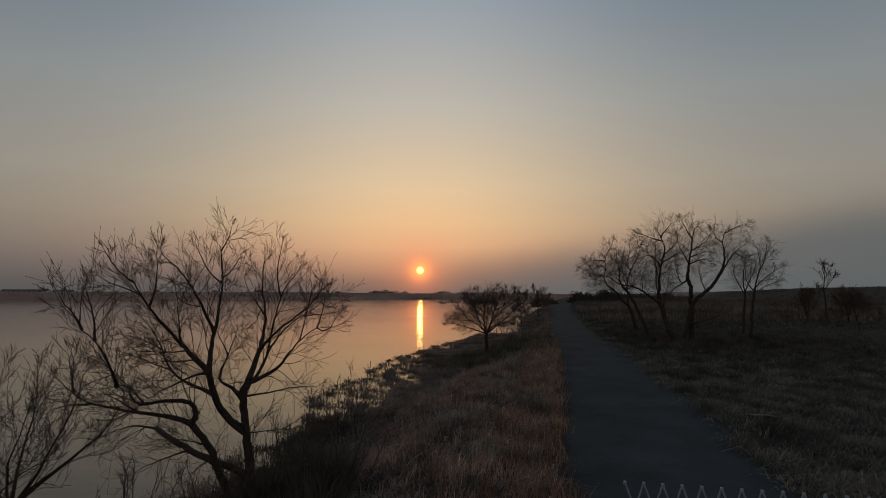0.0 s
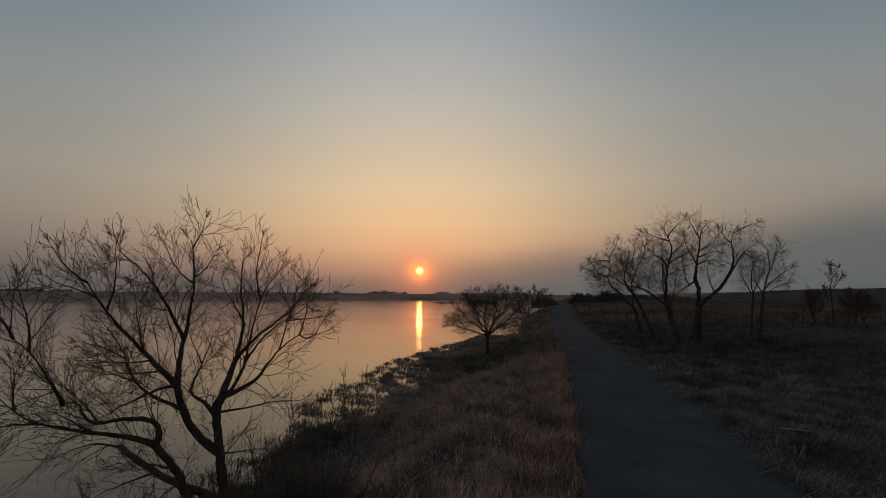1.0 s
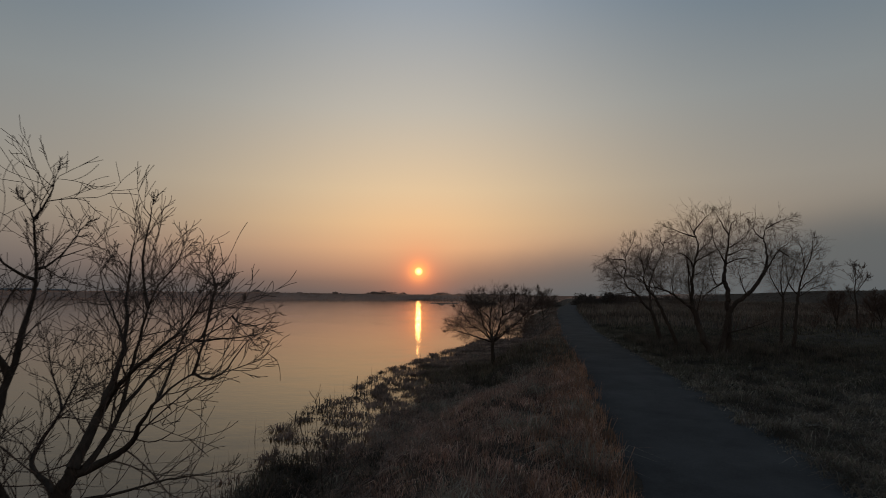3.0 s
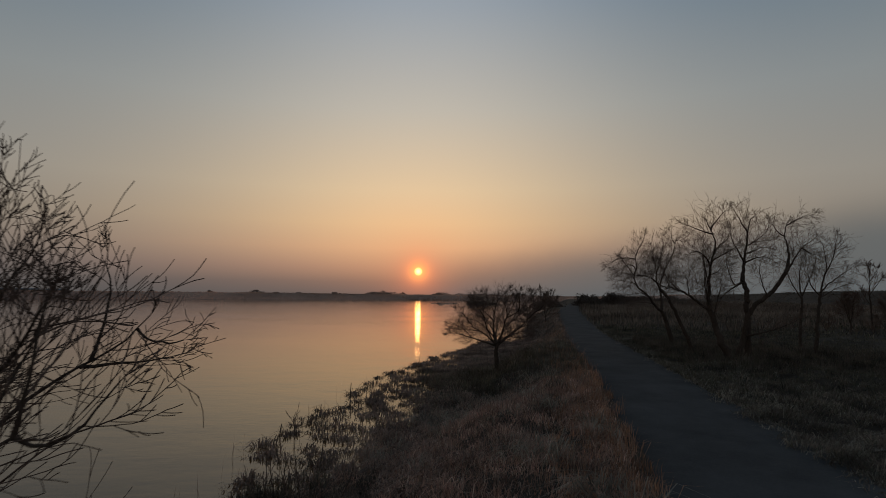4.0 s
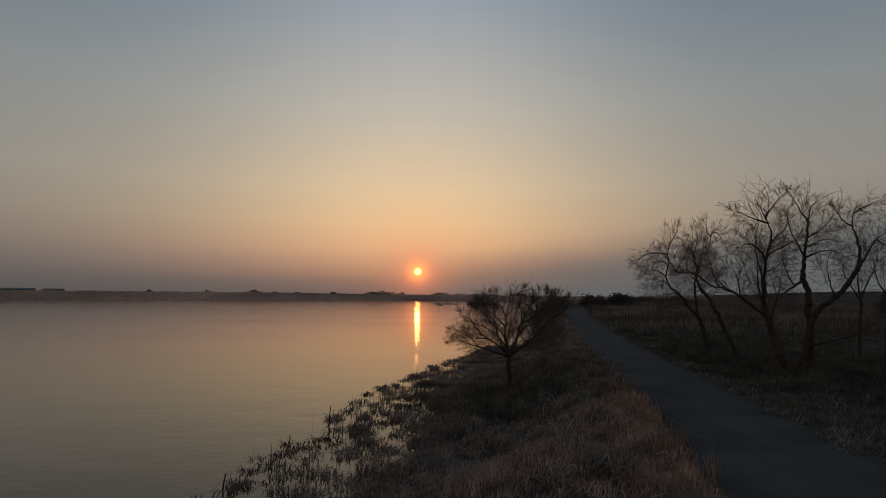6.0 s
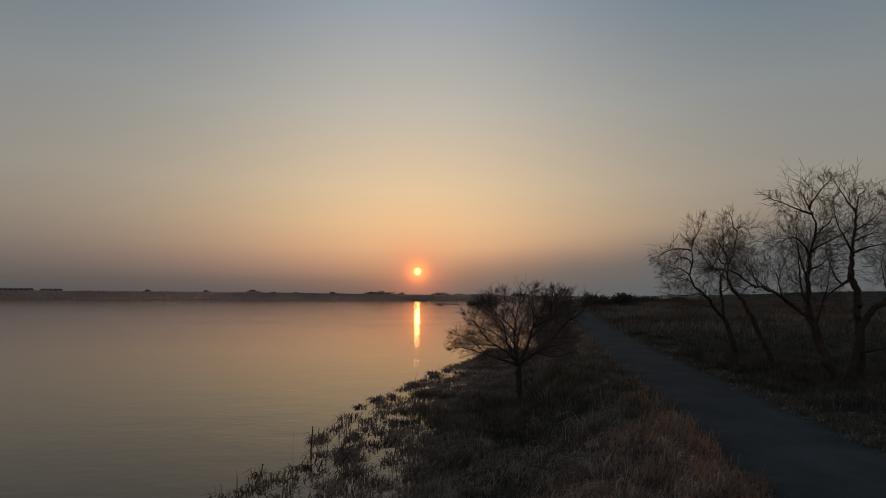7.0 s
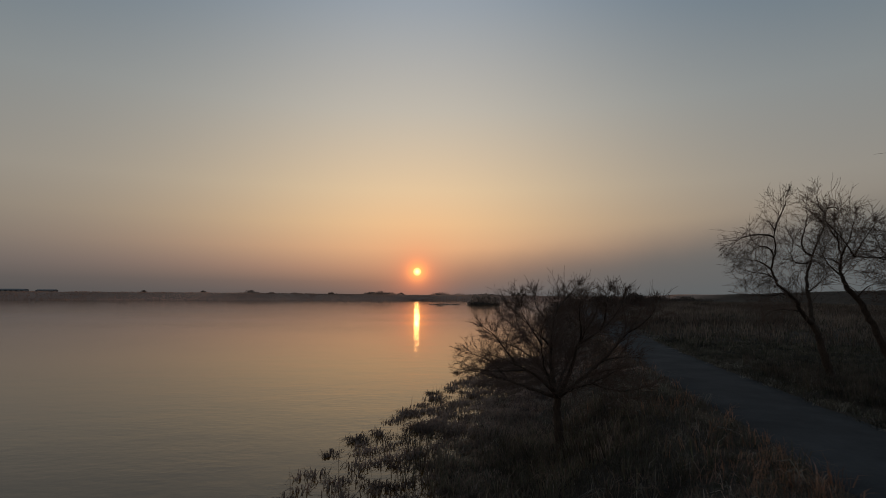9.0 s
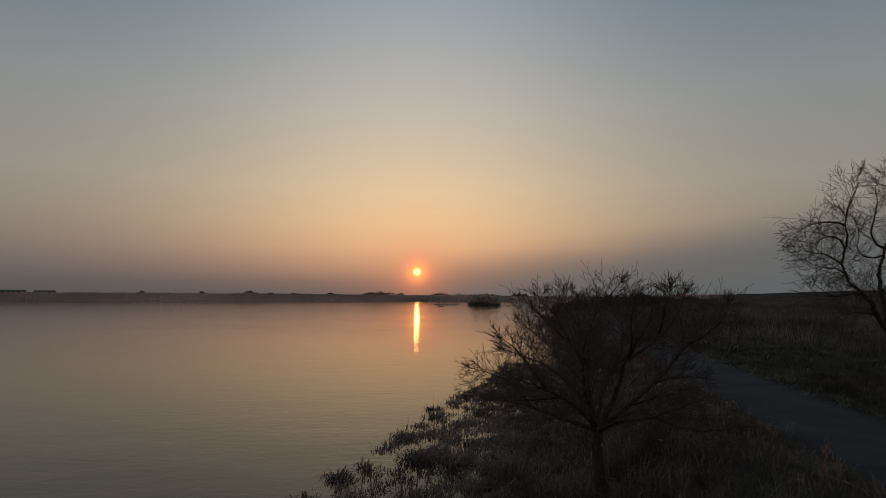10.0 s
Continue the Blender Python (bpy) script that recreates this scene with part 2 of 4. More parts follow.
def course(rng, start, way, length, steps, wander, lift):
    """A stem's line: it wanders, and lift turns it upward."""
    points, way, p = [start.copy()], way.normalized(), start.copy()
    bend = Vector((rng.gauss(0, 1), rng.gauss(0, 1), rng.gauss(0, 1))) * wander
    for _ in range(steps):
        bend = bend * 0.72 + Vector((rng.gauss(0, 1), rng.gauss(0, 1), rng.gauss(0, 1))) * wander * 0.6
        way = way + bend + Vector((0, 0, lift))
        way.normalize()
        p = p + way * (length / steps)
        points.append(p.copy())
    return points


def along(points, f):
    i = min(int(f * (len(points) - 1)), len(points) - 2)
    g = f * (len(points) - 1) - i
    return points[i].lerp(points[i + 1], g), (points[i + 1] - points[i]).normalized()


def aside(rng, way, degrees):
    """A direction that leaves way by that angle, to a random side."""
    a = way.orthogonal().normalized()
    a.rotate(Matrix.Rotation(rng.uniform(0, 2 * math.pi), 3, way))
    return way * math.cos(radians(degrees)) + a * math.sin(radians(degrees))


def shoot(rng, wood, start, way, length, radius, level, opts):
    """A branch that bends, thins and forks into lighter branches of its own, down to the last twigs."""
    steps = 7 if level > 0 else 5
    line = course(rng, start, way, length, steps, opts["wander"], opts["lift"])
    thin = opts["thin"]
    end = thin if level == 0 else max(thin, radius * 0.5)
    wood.tube(line, [radius + (end - radius) * k / steps for k in range(steps + 1)], 5 if level > 2 else 3)
    if level == 0:
        return
    for k in range(opts["forks"]):
        last = k == opts["forks"] - 1
        f = 0.99 if last else 0.22 + 0.7 * (k + rng.random()) / (opts["forks"] - 1)
        p, w = along(line, min(f, 0.99))
        r = max(thin, (radius + (end - radius) * f) * (0.9 if last else 0.66))
        size = length * rng.uniform(*opts["shrink"]) * (1.0 if last else 1.1 - 0.3 * f)
        shoot(rng, wood, p, aside(rng, w, rng.uniform(6, 20) if last else rng.uniform(*opts["spread"])), size, r, level - 1, opts)


def twigs(rng, wood, points, length, radius, opts):
    """Branches along a limb and at its tip."""
    count = max(3, round(length / opts["gap"]))
    for i in range(count + 2):
        f = 0.98 if i >= count else 0.22 + 0.76 * (i + rng.random()) / count
        p, way = along(points, min(f, 0.98))
        size = opts["reach"] * (1.05 - 0.35 * f) * rng.uniform(0.7, 1.15) * min(1.0, 0.45 + length / 6.0)
        r = max(opts["thin"] * 1.8, radius * (1 - 0.72 * f) * 0.6)
        shoot(rng, wood, p, aside(rng, way, rng.uniform(10, 26) if i >= count else rng.uniform(*(opts["first"] if "first" in opts else opts["spread"]))), size, r, opts["levels"], opts)


class BareTree:
    """A bare tree, grown stem by stem and limb by limb. Headings along a stem, evenly spaced from its start to its end: leans are
    degrees right of upright, depths are degrees towards +y."""

    def __init__(self, name, label, place, seed, opts, category="tree", group=""):
        self.rng, self.opts = random.Random(seed), opts
        self.root = tagged(new(name), label, category, group)
        self.root.location = place
        self.lines, self.limbs, self.held, self.trunk = {}, {}, {}, Wood()

    def line(self, parent, at, length, radius, leans, depths):
        start = Vector(at) if parent is None else along(self.lines[parent], at)[0]
        steps = max(8, int(length / 0.14))
        points, p = [start.copy()], start.copy()
        drift = Vector((0, 0, 0))
        for i in range(steps):
            f = (i + 0.5) / steps
            a = radians(float(np.interp(f, np.linspace(0, 1, len(leans)), leans)))
            d = radians(float(np.interp(f, np.linspace(0, 1, len(depths)), depths)))
            p = p + Vector((math.sin(a) * math.cos(d), math.sin(d), math.cos(a) * math.cos(d))) * (length / steps)
            # knots and kinks that do not carry the limb off its course
            drift = drift * 0.55 + Vector((self.rng.gauss(0, 1), self.rng.gauss(0, 1), self.rng.gauss(0, 1))) * (0.005 + 0.07 * radius) * self.opts["crook"]
            points.append(p + drift)
        return points

    def stem(self, key, parent, at, length, radius, leans, depths=(0, 0), taper=0.66):
        points = self.line(parent, at, length, radius, leans, depths)
        self.lines[key] = points
        steps = len(points) - 1
        radii = [radius * (1 + (taper - 1) * (k / steps) ** 0.85) * self.rng.uniform(0.95, 1.05) for k in range(steps + 1)]
        if parent is None:
            # the foot flares and runs on into the soil
            place = Vector(self.root.location) + points[0]
            down = (points[0] - points[1]).normalized()
            gap = max(0.0, place.z - float(land(place.x, place.y))) / max(0.3, -down.z) + 0.25
            points = [points[0] + down * gap, points[0] + down * gap * 0.5] + points
            radii = [radius * 1.6, radius * 1.25] + radii
        self.trunk.tube(points, radii, 9)

    def limb(self, key, parent, at, length, radius, leans, depths=(0, 0), sparse=1.0):
        self.lines[key] = self.line(parent, at, length, radius, leans, depths)
        self.limbs[key] = (length, radius, sparse)
        self.held[parent] = max(at, self.held.get(parent, 0.0))

    def draw(self, key):
        """The limb as far as it stays one piece; beyond that it ends in a spray of shoots."""
        length, radius, sparse = self.limbs[key]
        points = self.lines[key]
        cut = max(self.opts["cut"], self.held.get(key, 0.0))
        points = points[:max(4, math.ceil(cut * (len(points) - 1)) + 1)]
        steps, tip = len(points) - 1, max(self.opts["thin"] * 1.5, radius * 0.12)
        limb = Wood()
        limb.tube(points, [(radius + (tip - radius) * (k / steps) ** 0.55) * self.rng.uniform(0.93, 1.07) for k in range(steps + 1)], 7 if radius > 0.03 else 5)
        self.crown = Wood()
        self.clothe(points, length / sparse, radius)
        under(self.crown.object("twig_spray", TWIG), under(limb.object("limb", BARK), self.root), "fine bare twigs", "stuff")

    def clothe(self, points, length, radius):
        """Shoots along a limb and a spray at its tip."""
        o, rng = self.opts, self.rng
        count = max(2, round(length / o["gap"]))
        for i in range(count + o["spray"]):
            f = 0.985 if i >= count else o["bare"] + (0.97 - o["bare"]) * (i + rng.random()) / count
            p, way = along(points, f)
            size = o["reach"] * rng.uniform(0.55, 1.2) * (1.25 - 0.83 * f) * min(1.0, 0.5 + radius * 10) * (0.75 if i >= count else 1.0)
            angle = rng.uniform(8, 34) if i >= count else rng.uniform(*o["first"])
            self.shoot(p, aside(rng, way, angle), size, min(radius * (1 - f ** 0.55) * 0.6 + o["thin"] * 1.2, size * o["stout"]), o["levels"])

    def shoot(self, start, way, length, radius, level):
        """A shoot that bends towards the light and forks down to the last twigs."""
        o, rng = self.opts, self.rng
        steps = 6 if level > 1 else 4
        line = course(rng, start, way, length, steps, o["wander"], o["lift"] * 6 / steps)
        thin = o["thin"]
        end = thin if level == 0 else max(thin, radius * 0.4)
        self.crown.tube(line, [radius + (end - radius) * k / steps for k in range(steps + 1)], 4 if level > 1 else 3)
        if level == 0:
            return
        forks = o["forks"] + (1 if rng.random() < 0.4 else 0)
        for k in range(forks):
            last = k == forks - 1
            f = 0.99 if last else 0.2 + 0.75 * (k + rng.random()) / (forks - 1)
            p, w = along(line, f)
            size = length * rng.uniform(*o["shrink"]) * (1.0 if last else 1.15 - 0.35 * f)
            self.shoot(p, aside(rng, w, rng.uniform(6, 24) if last else rng.uniform(*o["spread"])), size, max(thin, (radius + (end - radius) * f) * 0.68), level - 1)

    def finish(self):
        for key in self.limbs:
            self.draw(key)
        trunk = under(self.trunk.object("trunk", BARK), self.root)
        self.crown = Wood()
        for key in self.opts.get("clad", ()):
            points = self.lines[key]
            self.clothe(points[len(points) // 4:], 0.1 * len(points), 0.035)
        if self.crown.verts:
            under(self.crown.object("twig_spray", TWIG), trunk, "fine bare twigs", "stuff")


def tree(name, label, place, stems, limbs, seed, opts, sides=8, category="tree", group=""):
    """A bare tree. stems and limbs: name: (parent, where on it, angle at the start and end in degrees right of upright,
    depth angle away from +y, length, radius at the start)."""
    rng = random.Random(seed)
    root = tagged(new(name), label, category, group)
    root.location = place
    lines, trunk = {}, Wood()
    for key, (parent, at, a0, a1, depth, length, radius) in (stems | limbs).items():
        if parent is None:
            start = Vector((at, rng.uniform(-0.1, 0.1), -0.25))
        else:
            start = along(lines[parent][0], at)[0]
        steps = max(6, int(length / 0.25))
        points, p = [start.copy()], start.copy()
        drift = Vector((0, 0, 0))
        for i in range(steps):
            a, d = radians(a0 + (a1 - a0) * i / steps), radians(depth)
            drift = drift * 0.7 + Vector((rng.gauss(0, 1), rng.gauss(0, 1), rng.gauss(0, 1))) * opts["crook"]
            way = (Vector((math.sin(a) * math.cos(d), math.sin(d), math.cos(a) * math.cos(d))) + drift).normalized()
            p = p + way * (length / steps)
            points.append(p.copy())
        tip = max(opts["thin"] * 1.5, radius * (0.66 if key in stems else 0.28))
        radii = [radius + (tip - radius) * (k / steps) ** 0.85 for k in range(steps + 1)]
        if parent is None:
            radii[0] *= 1.5
            radii[1] *= 1.2
        lines[key] = (points, radius)
        if key in stems:
            trunk.tube(points, radii, sides)
        else:
            limb = Wood()
            limb.tube(points, radii, 6)
            crown = Wood()
            twigs(rng, crown, points, length, radius, opts)
            under(crown.object("twig_spray", TWIG), under(limb.object("limb", BARK), root), "fine bare twigs", "stuff")
    under(trunk.object("trunk", BARK), root)


def blades(name, mat, at, height, width, lean, rng, droop=0.5, each=1, heart=None):
    """One mesh of bent, tapered blades standing at the points at (n x 3)."""
    n = len(at)
    turn = np.repeat(rng.uniform(0, 2 * np.pi, n // each + 1), each)[:n] + rng.normal(0, 0.75, n)
    if heart is not None:
        turn = np.arctan2(at[:, 1] - heart[:, 1] - 0.05, at[:, 0] - heart[:, 0] + 0.06) + rng.normal(0, 0.4, n)
    out = np.stack([np.cos(turn), np.sin(turn), 0 * turn], 1) * (lean * height)[:, None]
    across = np.stack([-np.sin(turn + 0.6), np.cos(turn + 0.6), 0 * turn], 1) * (width / 2)[:, None]
    up = np.stack([0 * turn, 0 * turn, height], 1)
    mid = at + out * 0.3 + up * 0.55
    tip = at + out + up * (1 - droop * lean)[:, None]
    verts = np.stack([at - across - up * 0.06, at + across - up * 0.06, mid - across * 0.8, mid + across * 0.8, tip], 1).reshape(-1, 3)
    base = (np.arange(n) * 5)[:, None]
    quads = (base + np.array([0, 1, 3, 2])).ravel()
    tris = (base + np.array([2, 3, 4])).ravel()
    mesh = bpy.data.meshes.new(name)
    mesh.vertices.add(n * 5)
    mesh.vertices.foreach_set("co", verts.ravel())
    mesh.loops.add(n * 7)
    mesh.loops.foreach_set("vertex_index", np.concatenate([quads, tris]).astype(np.int32))
    mesh.polygons.add(n * 2)
    mesh.polygons.foreach_set("loop_start", np.concatenate([np.arange(n) * 4, n * 4 + np.arange(n) * 3]).astype(np.int32))
    mesh.update(calc_edges=True)
    mesh.materials.append(mat)
    return new(name, mesh)


# ---- the lie of the land; the river stands at z = 0 ----
SHORE_Y = [-400, 0, 16, 23, 33, 46, 52, 58, 70, 85, 110, 142, 195, 242, 555, 900]
SHORE_X = [-40, -8.2, -7.5, -7.0, -6.1, -4.2, -2.6, -0.9, 3.6, 6.8, 11.8, 18.5, 30, 42, 116, 196]
ROAD_HALF = 1.85


def shore(y):
    return np.interp(y, SHORE_Y, SHORE_X)


def road_x(y):
    y = np.asarray(y, float)
    return 2.4 + 0.2 * y - 0.8 * smooth(32, 66, y) - 0.9 * smooth(72, 120, y) + 0.00034 * np.clip(y - 66, 0, 400) ** 2


def far_shore(x):
    return 715 + 0.5 * np.clip(x + 35, -420, 0) + 0.08 * np.clip(x, 0, 900)


def smooth(a, b, v):
    t = np.clip((v - a) / (b - a), 0, 1)
    return t * t * (3 - 2 * t)


def waves(x, y, size, seed):
    """Smooth unevenness of about that size, from -1 to 1."""
    k = 2 * np.pi / size
    s = seed * 1.7
    return (np.sin(k * (x + 0.6 * y) + s) + np.sin(k * (0.8 * y - 0.5 * x) * 1.31 + 2.1 * s) + np.sin(k * (0.9 * x + 0.2 * y) * 1.73 + 0.4 * s)) / 3


def rise(y):
    """The bank and the field climb a little towards the far end of the road."""
    return 1.15 * smooth(72, 130, y) + 0.7 * smooth(130, 280, y)


def land(x, y):
    """Height of the ground."""
    x, y = np.asarray(x, float), np.asarray(y, float)
    s = x - shore(y) + 0.5 * waves(x, y, 6.0, 1)
    wider = smooth(16, 26, y) - 1.0 + 2.6 * smooth(26, 35, y) - 0.9 * smooth(38, 43, y) - 2.0 * smooth(85, 140, y)
    bank = np.where(s < 0, np.maximum(-1.5, 0.12 * s), 0) + 0.22 * smooth(2.6 + 0.55 * wider, 5.1 + 0.55 * wider, s) - 0.12 + 1.74 * smooth(4.5 + wider, 9.4 + wider, s)
    r = x - road_x(y)
    uneven = 0.15 * waves(x, y, 5.0, 2) + 0.11 * waves(x, y, 2.1, 3)
    off_road = smooth(ROAD_HALF, ROAD_HALF + 1.6, np.where(r < 0, -r - 0.35, r))
    z = bank + uneven * off_road * smooth(4.5, 7, s)
    z = np.where(s > 3, z + (1.86 - z) * (1 - off_road), z)
    z = z - 0.25 * smooth(3, 9, r) + 0.35 * waves(x, y, 23, 4) * smooth(6, 20, r) + (0.10 * waves(x, y, 1.7, 31) + 0.13 * waves(x, y, 3.4, 32)) * smooth(3, 6, r)
    z = z + rise(y) * smooth(2.5, 8, s)
    z = z + 5.2 * smooth(95, 108, r) * smooth(-200, -50, -np.abs(y - 300) + 900)
    d = y - far_shore(x)
    wide = smooth(-300, 250, x)
    return np.maximum(z, np.where(d > 0, (7.9 - 2.1 * wide) * smooth(0, 60, d) + 0.4 * waves(x, y, 60, 5), -5))


def axis(lines):
    return np.unique(np.concatenate([np.arange(a, b, s) for a, b, s in lines]))


def build_ground():
    xs = axis([(-4800, -900, 300), (-900, -40, 20), (-40, -12, 2), (-12, 30, 0.3), (30, 80, 1.5), (80, 260, 6), (260, 1000, 40), (1000, 4801, 380)])
    ys = axis([(-4800, -400, 400), (-400, -20, 20), (-20, 4, 1.5), (4, 75, 0.35), (75, 130, 1.5), (130, 300, 14), (300, 960, 7), (960, 4801, 380)])
    gx, gy = np.meshgrid(xs, ys)
    verts = np.stack([gx, gy, land(gx, gy)], -1).reshape(-1, 3)
    nx, ny = len(xs), len(ys)
    i = (np.arange(ny - 1)[:, None] * nx + np.arange(nx - 1)).ravel()
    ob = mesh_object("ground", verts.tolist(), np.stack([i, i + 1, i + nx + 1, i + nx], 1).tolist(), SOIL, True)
    return tagged(ob, "uneven riverside ground of dark soil under dry grass", "ground", kind="structure")


def build_water():
    ob = mesh_object("water", [(-4800, -4800, 0), (1500, -4800, 0), (1500, 4800, 0), (-4800, 4800, 0)], [(0, 1, 2, 3)], WATER)
    return tagged(ob, "calm wide river reflecting the orange sunset sky", "river", kind="structure")


def build_road():
    """Asphalt 6 cm thick, slightly crowned, with ragged edges."""
    rng = np.random.default_rng(4)
    ys = axis([(-60, 4, 2), (4, 80, 0.5), (80, 240, 3)])
    cross = np.array([-1.0, -0.98, -0.5, 0, 0.5, 0.98, 1.0])
    verts = []
    for y in ys:
        c, edge = float(road_x(y)), np.array([ROAD_HALF + 0.1, ROAD_HALF + 0.12]) + rng.uniform(-0.05, 0.05, 2) + 0.16 * np.array([waves(0, y, 4.1, 20) + 0.6 * waves(0, y, 1.3, 22), waves(9, y, 5.3, 21) + 0.7 * waves(4, y, 1.7, 23)])
        wide = float(smooth(10, 18, y) - smooth(26, 34, y))
        for k, u in enumerate(cross):
            half = edge[0] if u < 0 else edge[1] + 0.45 * wide
            z = 1.86 + float(rise(y)) + (0.035 + 0.03 * (1 - u * u) if 0 < k < 6 else -0.04)
            verts.append((c + u * half, y - 0.2 * u * half, z))
    n = len(cross)
    faces = [(a * n + k, a * n + k + 1, (a + 1) * n + k + 1, (a + 1) * n + k) for a in range(len(ys) - 1) for k in range(n - 1)]
    return tagged(mesh_object("road", verts, faces, ASPHALT, True), "narrow dark asphalt track along the river bank", "road", kind="structure")


build_ground()
build_water()
build_road()

# ---- trees on the river bank ----
WILLOW = dict(clad=("low", "stem", "left", "trunk"), gap=0.155, bare=0.10, spray=2, reach=0.84, levels=2, forks=3, shrink=(0.45, 0.82), first=(26, 62), spread=(20, 50), lift=0.03, thin=0.0036, stout=0.0125, wander=0.095, crook=1.0, cut=0.80)
SHOOTS = WILLOW | dict(clad=(), gap=0.11, reach=0.55, thin=0.0020, stout=0.008, first=(14, 42), lift=0.05)
BUSHY = dict(gap=0.095, bare=0.2, spray=6, reach=0.82, levels=2, forks=3, shrink=(0.45, 0.8), first=(20, 58), spread=(18, 46), lift=0.004, thin=0.0048, stout=0.0095, wander=0.075, crook=1.0, cut=0.86)
TALL = dict(gap=0.165, bare=0.12, spray=4, reach=1.15, levels=2, forks=3, shrink=(0.48, 0.78), first=(30, 74), spread=(24, 62), lift=0.005, thin=0.0054, stout=0.011, wander=0.11, crook=1.4, cut=0.84)
SMALL = dict(gap=0.6, reach=1.4, levels=2, forks=3, shrink=(0.55, 0.75), spread=(22, 50), lift=0.05, thin=0.018, wander=0.18, crook=0.1)
SHRUB = dict(gap=0.45, reach=0.9, levels=2, forks=3, shrink=(0.55, 0.8), spread=(14, 40), lift=0.08, thin=0.005, wander=0.13, crook=0.06)


def ground_at(x, y, dip=0.0):
    return (x, y, float(land(x, y)) - dip)


willow = BareTree("willow_tree", "leaning bare willow with dark spreading limbs on the river bank", (-3.90, 12.15, 0.03), 18, WILLOW)
willow.stem("trunk", None, (0.0, 0.0, 0.0), 3.36, 0.118, (-6, -8, -6), (0, -1, -4))
willow.stem("upper", "trunk", 1.0, 0.38, 0.1, (19, 21), (-6, -1))
willow.stem("left", "trunk", 0.75, 1.68, 0.09, (-64, -23, 2), (13, -26, -19))
willow.stem("stem", None, (-0.27, 0.0, -0.0), 3.2, 0.1, (-6, -24, -9, -32), (1, -16, -36))
willow.stem("low", "trunk", 0.42, 2.88, 0.085, (-47, -76, -74, -71), (-13, 22, 32))
willow.limb("i", "upper", 1.0, 3.68, 0.075, (11, 5, -21, 0, 3), (26, 31, -16), 1.2)
willow.limb("l", "upper", 0.79, 2.32, 0.062, (74, 51, 41, 59), (13, -49, 5), 1.4)
willow.limb("la", "l", 1.0, 0.94, 0.02, (28, 7, 22), (-14, -3, 2), 1.3)
willow.limb("lb", "l", 1.0, 0.77, 0.018, (142, 21, 33), (32, 44, 11), 1.3)
willow.limb("lc", "l", 0.79, 1.43, 0.02, (6, 9, 12), (32, 26, -9), 1.5)
willow.limb("m", "i", 0.17, 2.68, 0.05, (41, 56, 52, 13), (-32, -20, -18), 1.4)
willow.limb("k", "l", 0.04, 3.44, 0.045, (32, 4, 15, 45, -20), (38, -10, -17), 1.5)
willow.limb("ka", "k", 0.58, 1.4, 0.028, (-25, 10, 7), (4, -4, 3), 1.4)
willow.limb("kb", "k", 0.21, 2.29, 0.032, (16, 60, 25), (39, 19, -11), 3.6)
willow.limb("ib", "i", 0.42, 1.65, 0.025, (-50, -41, -7), (36, 29, 0))
willow.limb("n", "upper", 0.0, 2.15, 0.032, (84, 81, 95, 93), (-22, 50, 35), 2.4)
willow.limb("p", "trunk", 0.75, 0.88, 0.022, (91, 93), (23, 46))
willow.limb("d", "left", 1.0, 3.42, 0.072, (-9, 5, -1, -1, -31), (21, 13, -39), 1.2)
willow.limb("da", "d", 0.79, 0.7, 0.022, (27, 20, 9), (13, 0, -1))
willow.limb("db", "d", 0.58, 1.28, 0.024, (-36, -22, -18), (-78, -24, -1))
willow.limb("dc", "d", 0.62, 0.82, 0.02, (56, 22, 10), (45, 20, 21))
willow.limb("e", "d", 0.25, 3.04, 0.05, (-18, -9, 7, -29, -41), (-18, -64, -36))
willow.limb("a", "left", 1.0, 2.98, 0.08, (-39, -36, -20, 7), (-15, -29, -40))
willow.limb("aa", "a", 0.62, 1.43, 0.03, (18, 0, -18), (9, -1, 1))
willow.limb("ab", "a", 0.83, 0.97, 0.024, (-40, -30, -7), (-64, -21, -26))
willow.limb("ac", "a", 0.71, 1.03, 0.022, (-41, -53, -43), (-54, -63, -30))
willow.limb("b", "a", 0.29, 2.06, 0.03, (48, 25, -11), (-56, -50, -5))
willow.limb("ap", "left", 0.71, 3.35, 0.055, (-84, -73, -14, -37, -54), (34, -6, -15))
willow.limb("h", "trunk", 0.96, 2.73, 0.06, (-41, -81, 7, 16, 6), (17, 53, -25))
willow.limb("ha", "h", 0.62, 1.18, 0.022, (-45, -36, -7), (37, 20, 10))
willow.limb("g", "left", 1.0, 1.72, 0.045, (-74, -129, -110), (-83, -41, -22))
willow.limb("xa", "a", 0.12, 1.19, 0.022, (-90, -92), (-49, -7))
willow.limb("xb", "a", 0.21, 1.18, 0.022, (-91, -78), (-67, -32))
willow.limb("xc", "ap", 0.38, 1.31, 0.022, (-68, -69), (4, -20))
willow.limb("xd", "ap", 0.54, 0.93, 0.022, (-43, -84), (-37, -7))
willow.limb("o", "stem", 1.0, 2.59, 0.075, (65, -71, -110, 56, -9), (-24, -11, -90))
willow.limb("q", "o", 1.0, 2.02, 0.045, (22, 35, -20, -69), (-54, -47, -6))
willow.limb("qa", "q", 0.71, 1.07, 0.025, (-7, -8, -15), (9, -13, -4))
willow.limb("qb", "q", 0.83, 0.79, 0.025, (-7, -36, 2), (-15, -24, -22))
willow.limb("qc", "o", 0.54, 1.5, 0.025, (-40, -61, -22), (3, 16, -10))
willow.limb("r", "stem", 1.0, 3.07, 0.068, (-55, -78, -72, -39, -13), (-33, -22, -13))
willow.limb("ra", "r", 0.58, 0.85, 0.03, (-73, -88, -114), (-72, -46, -39))
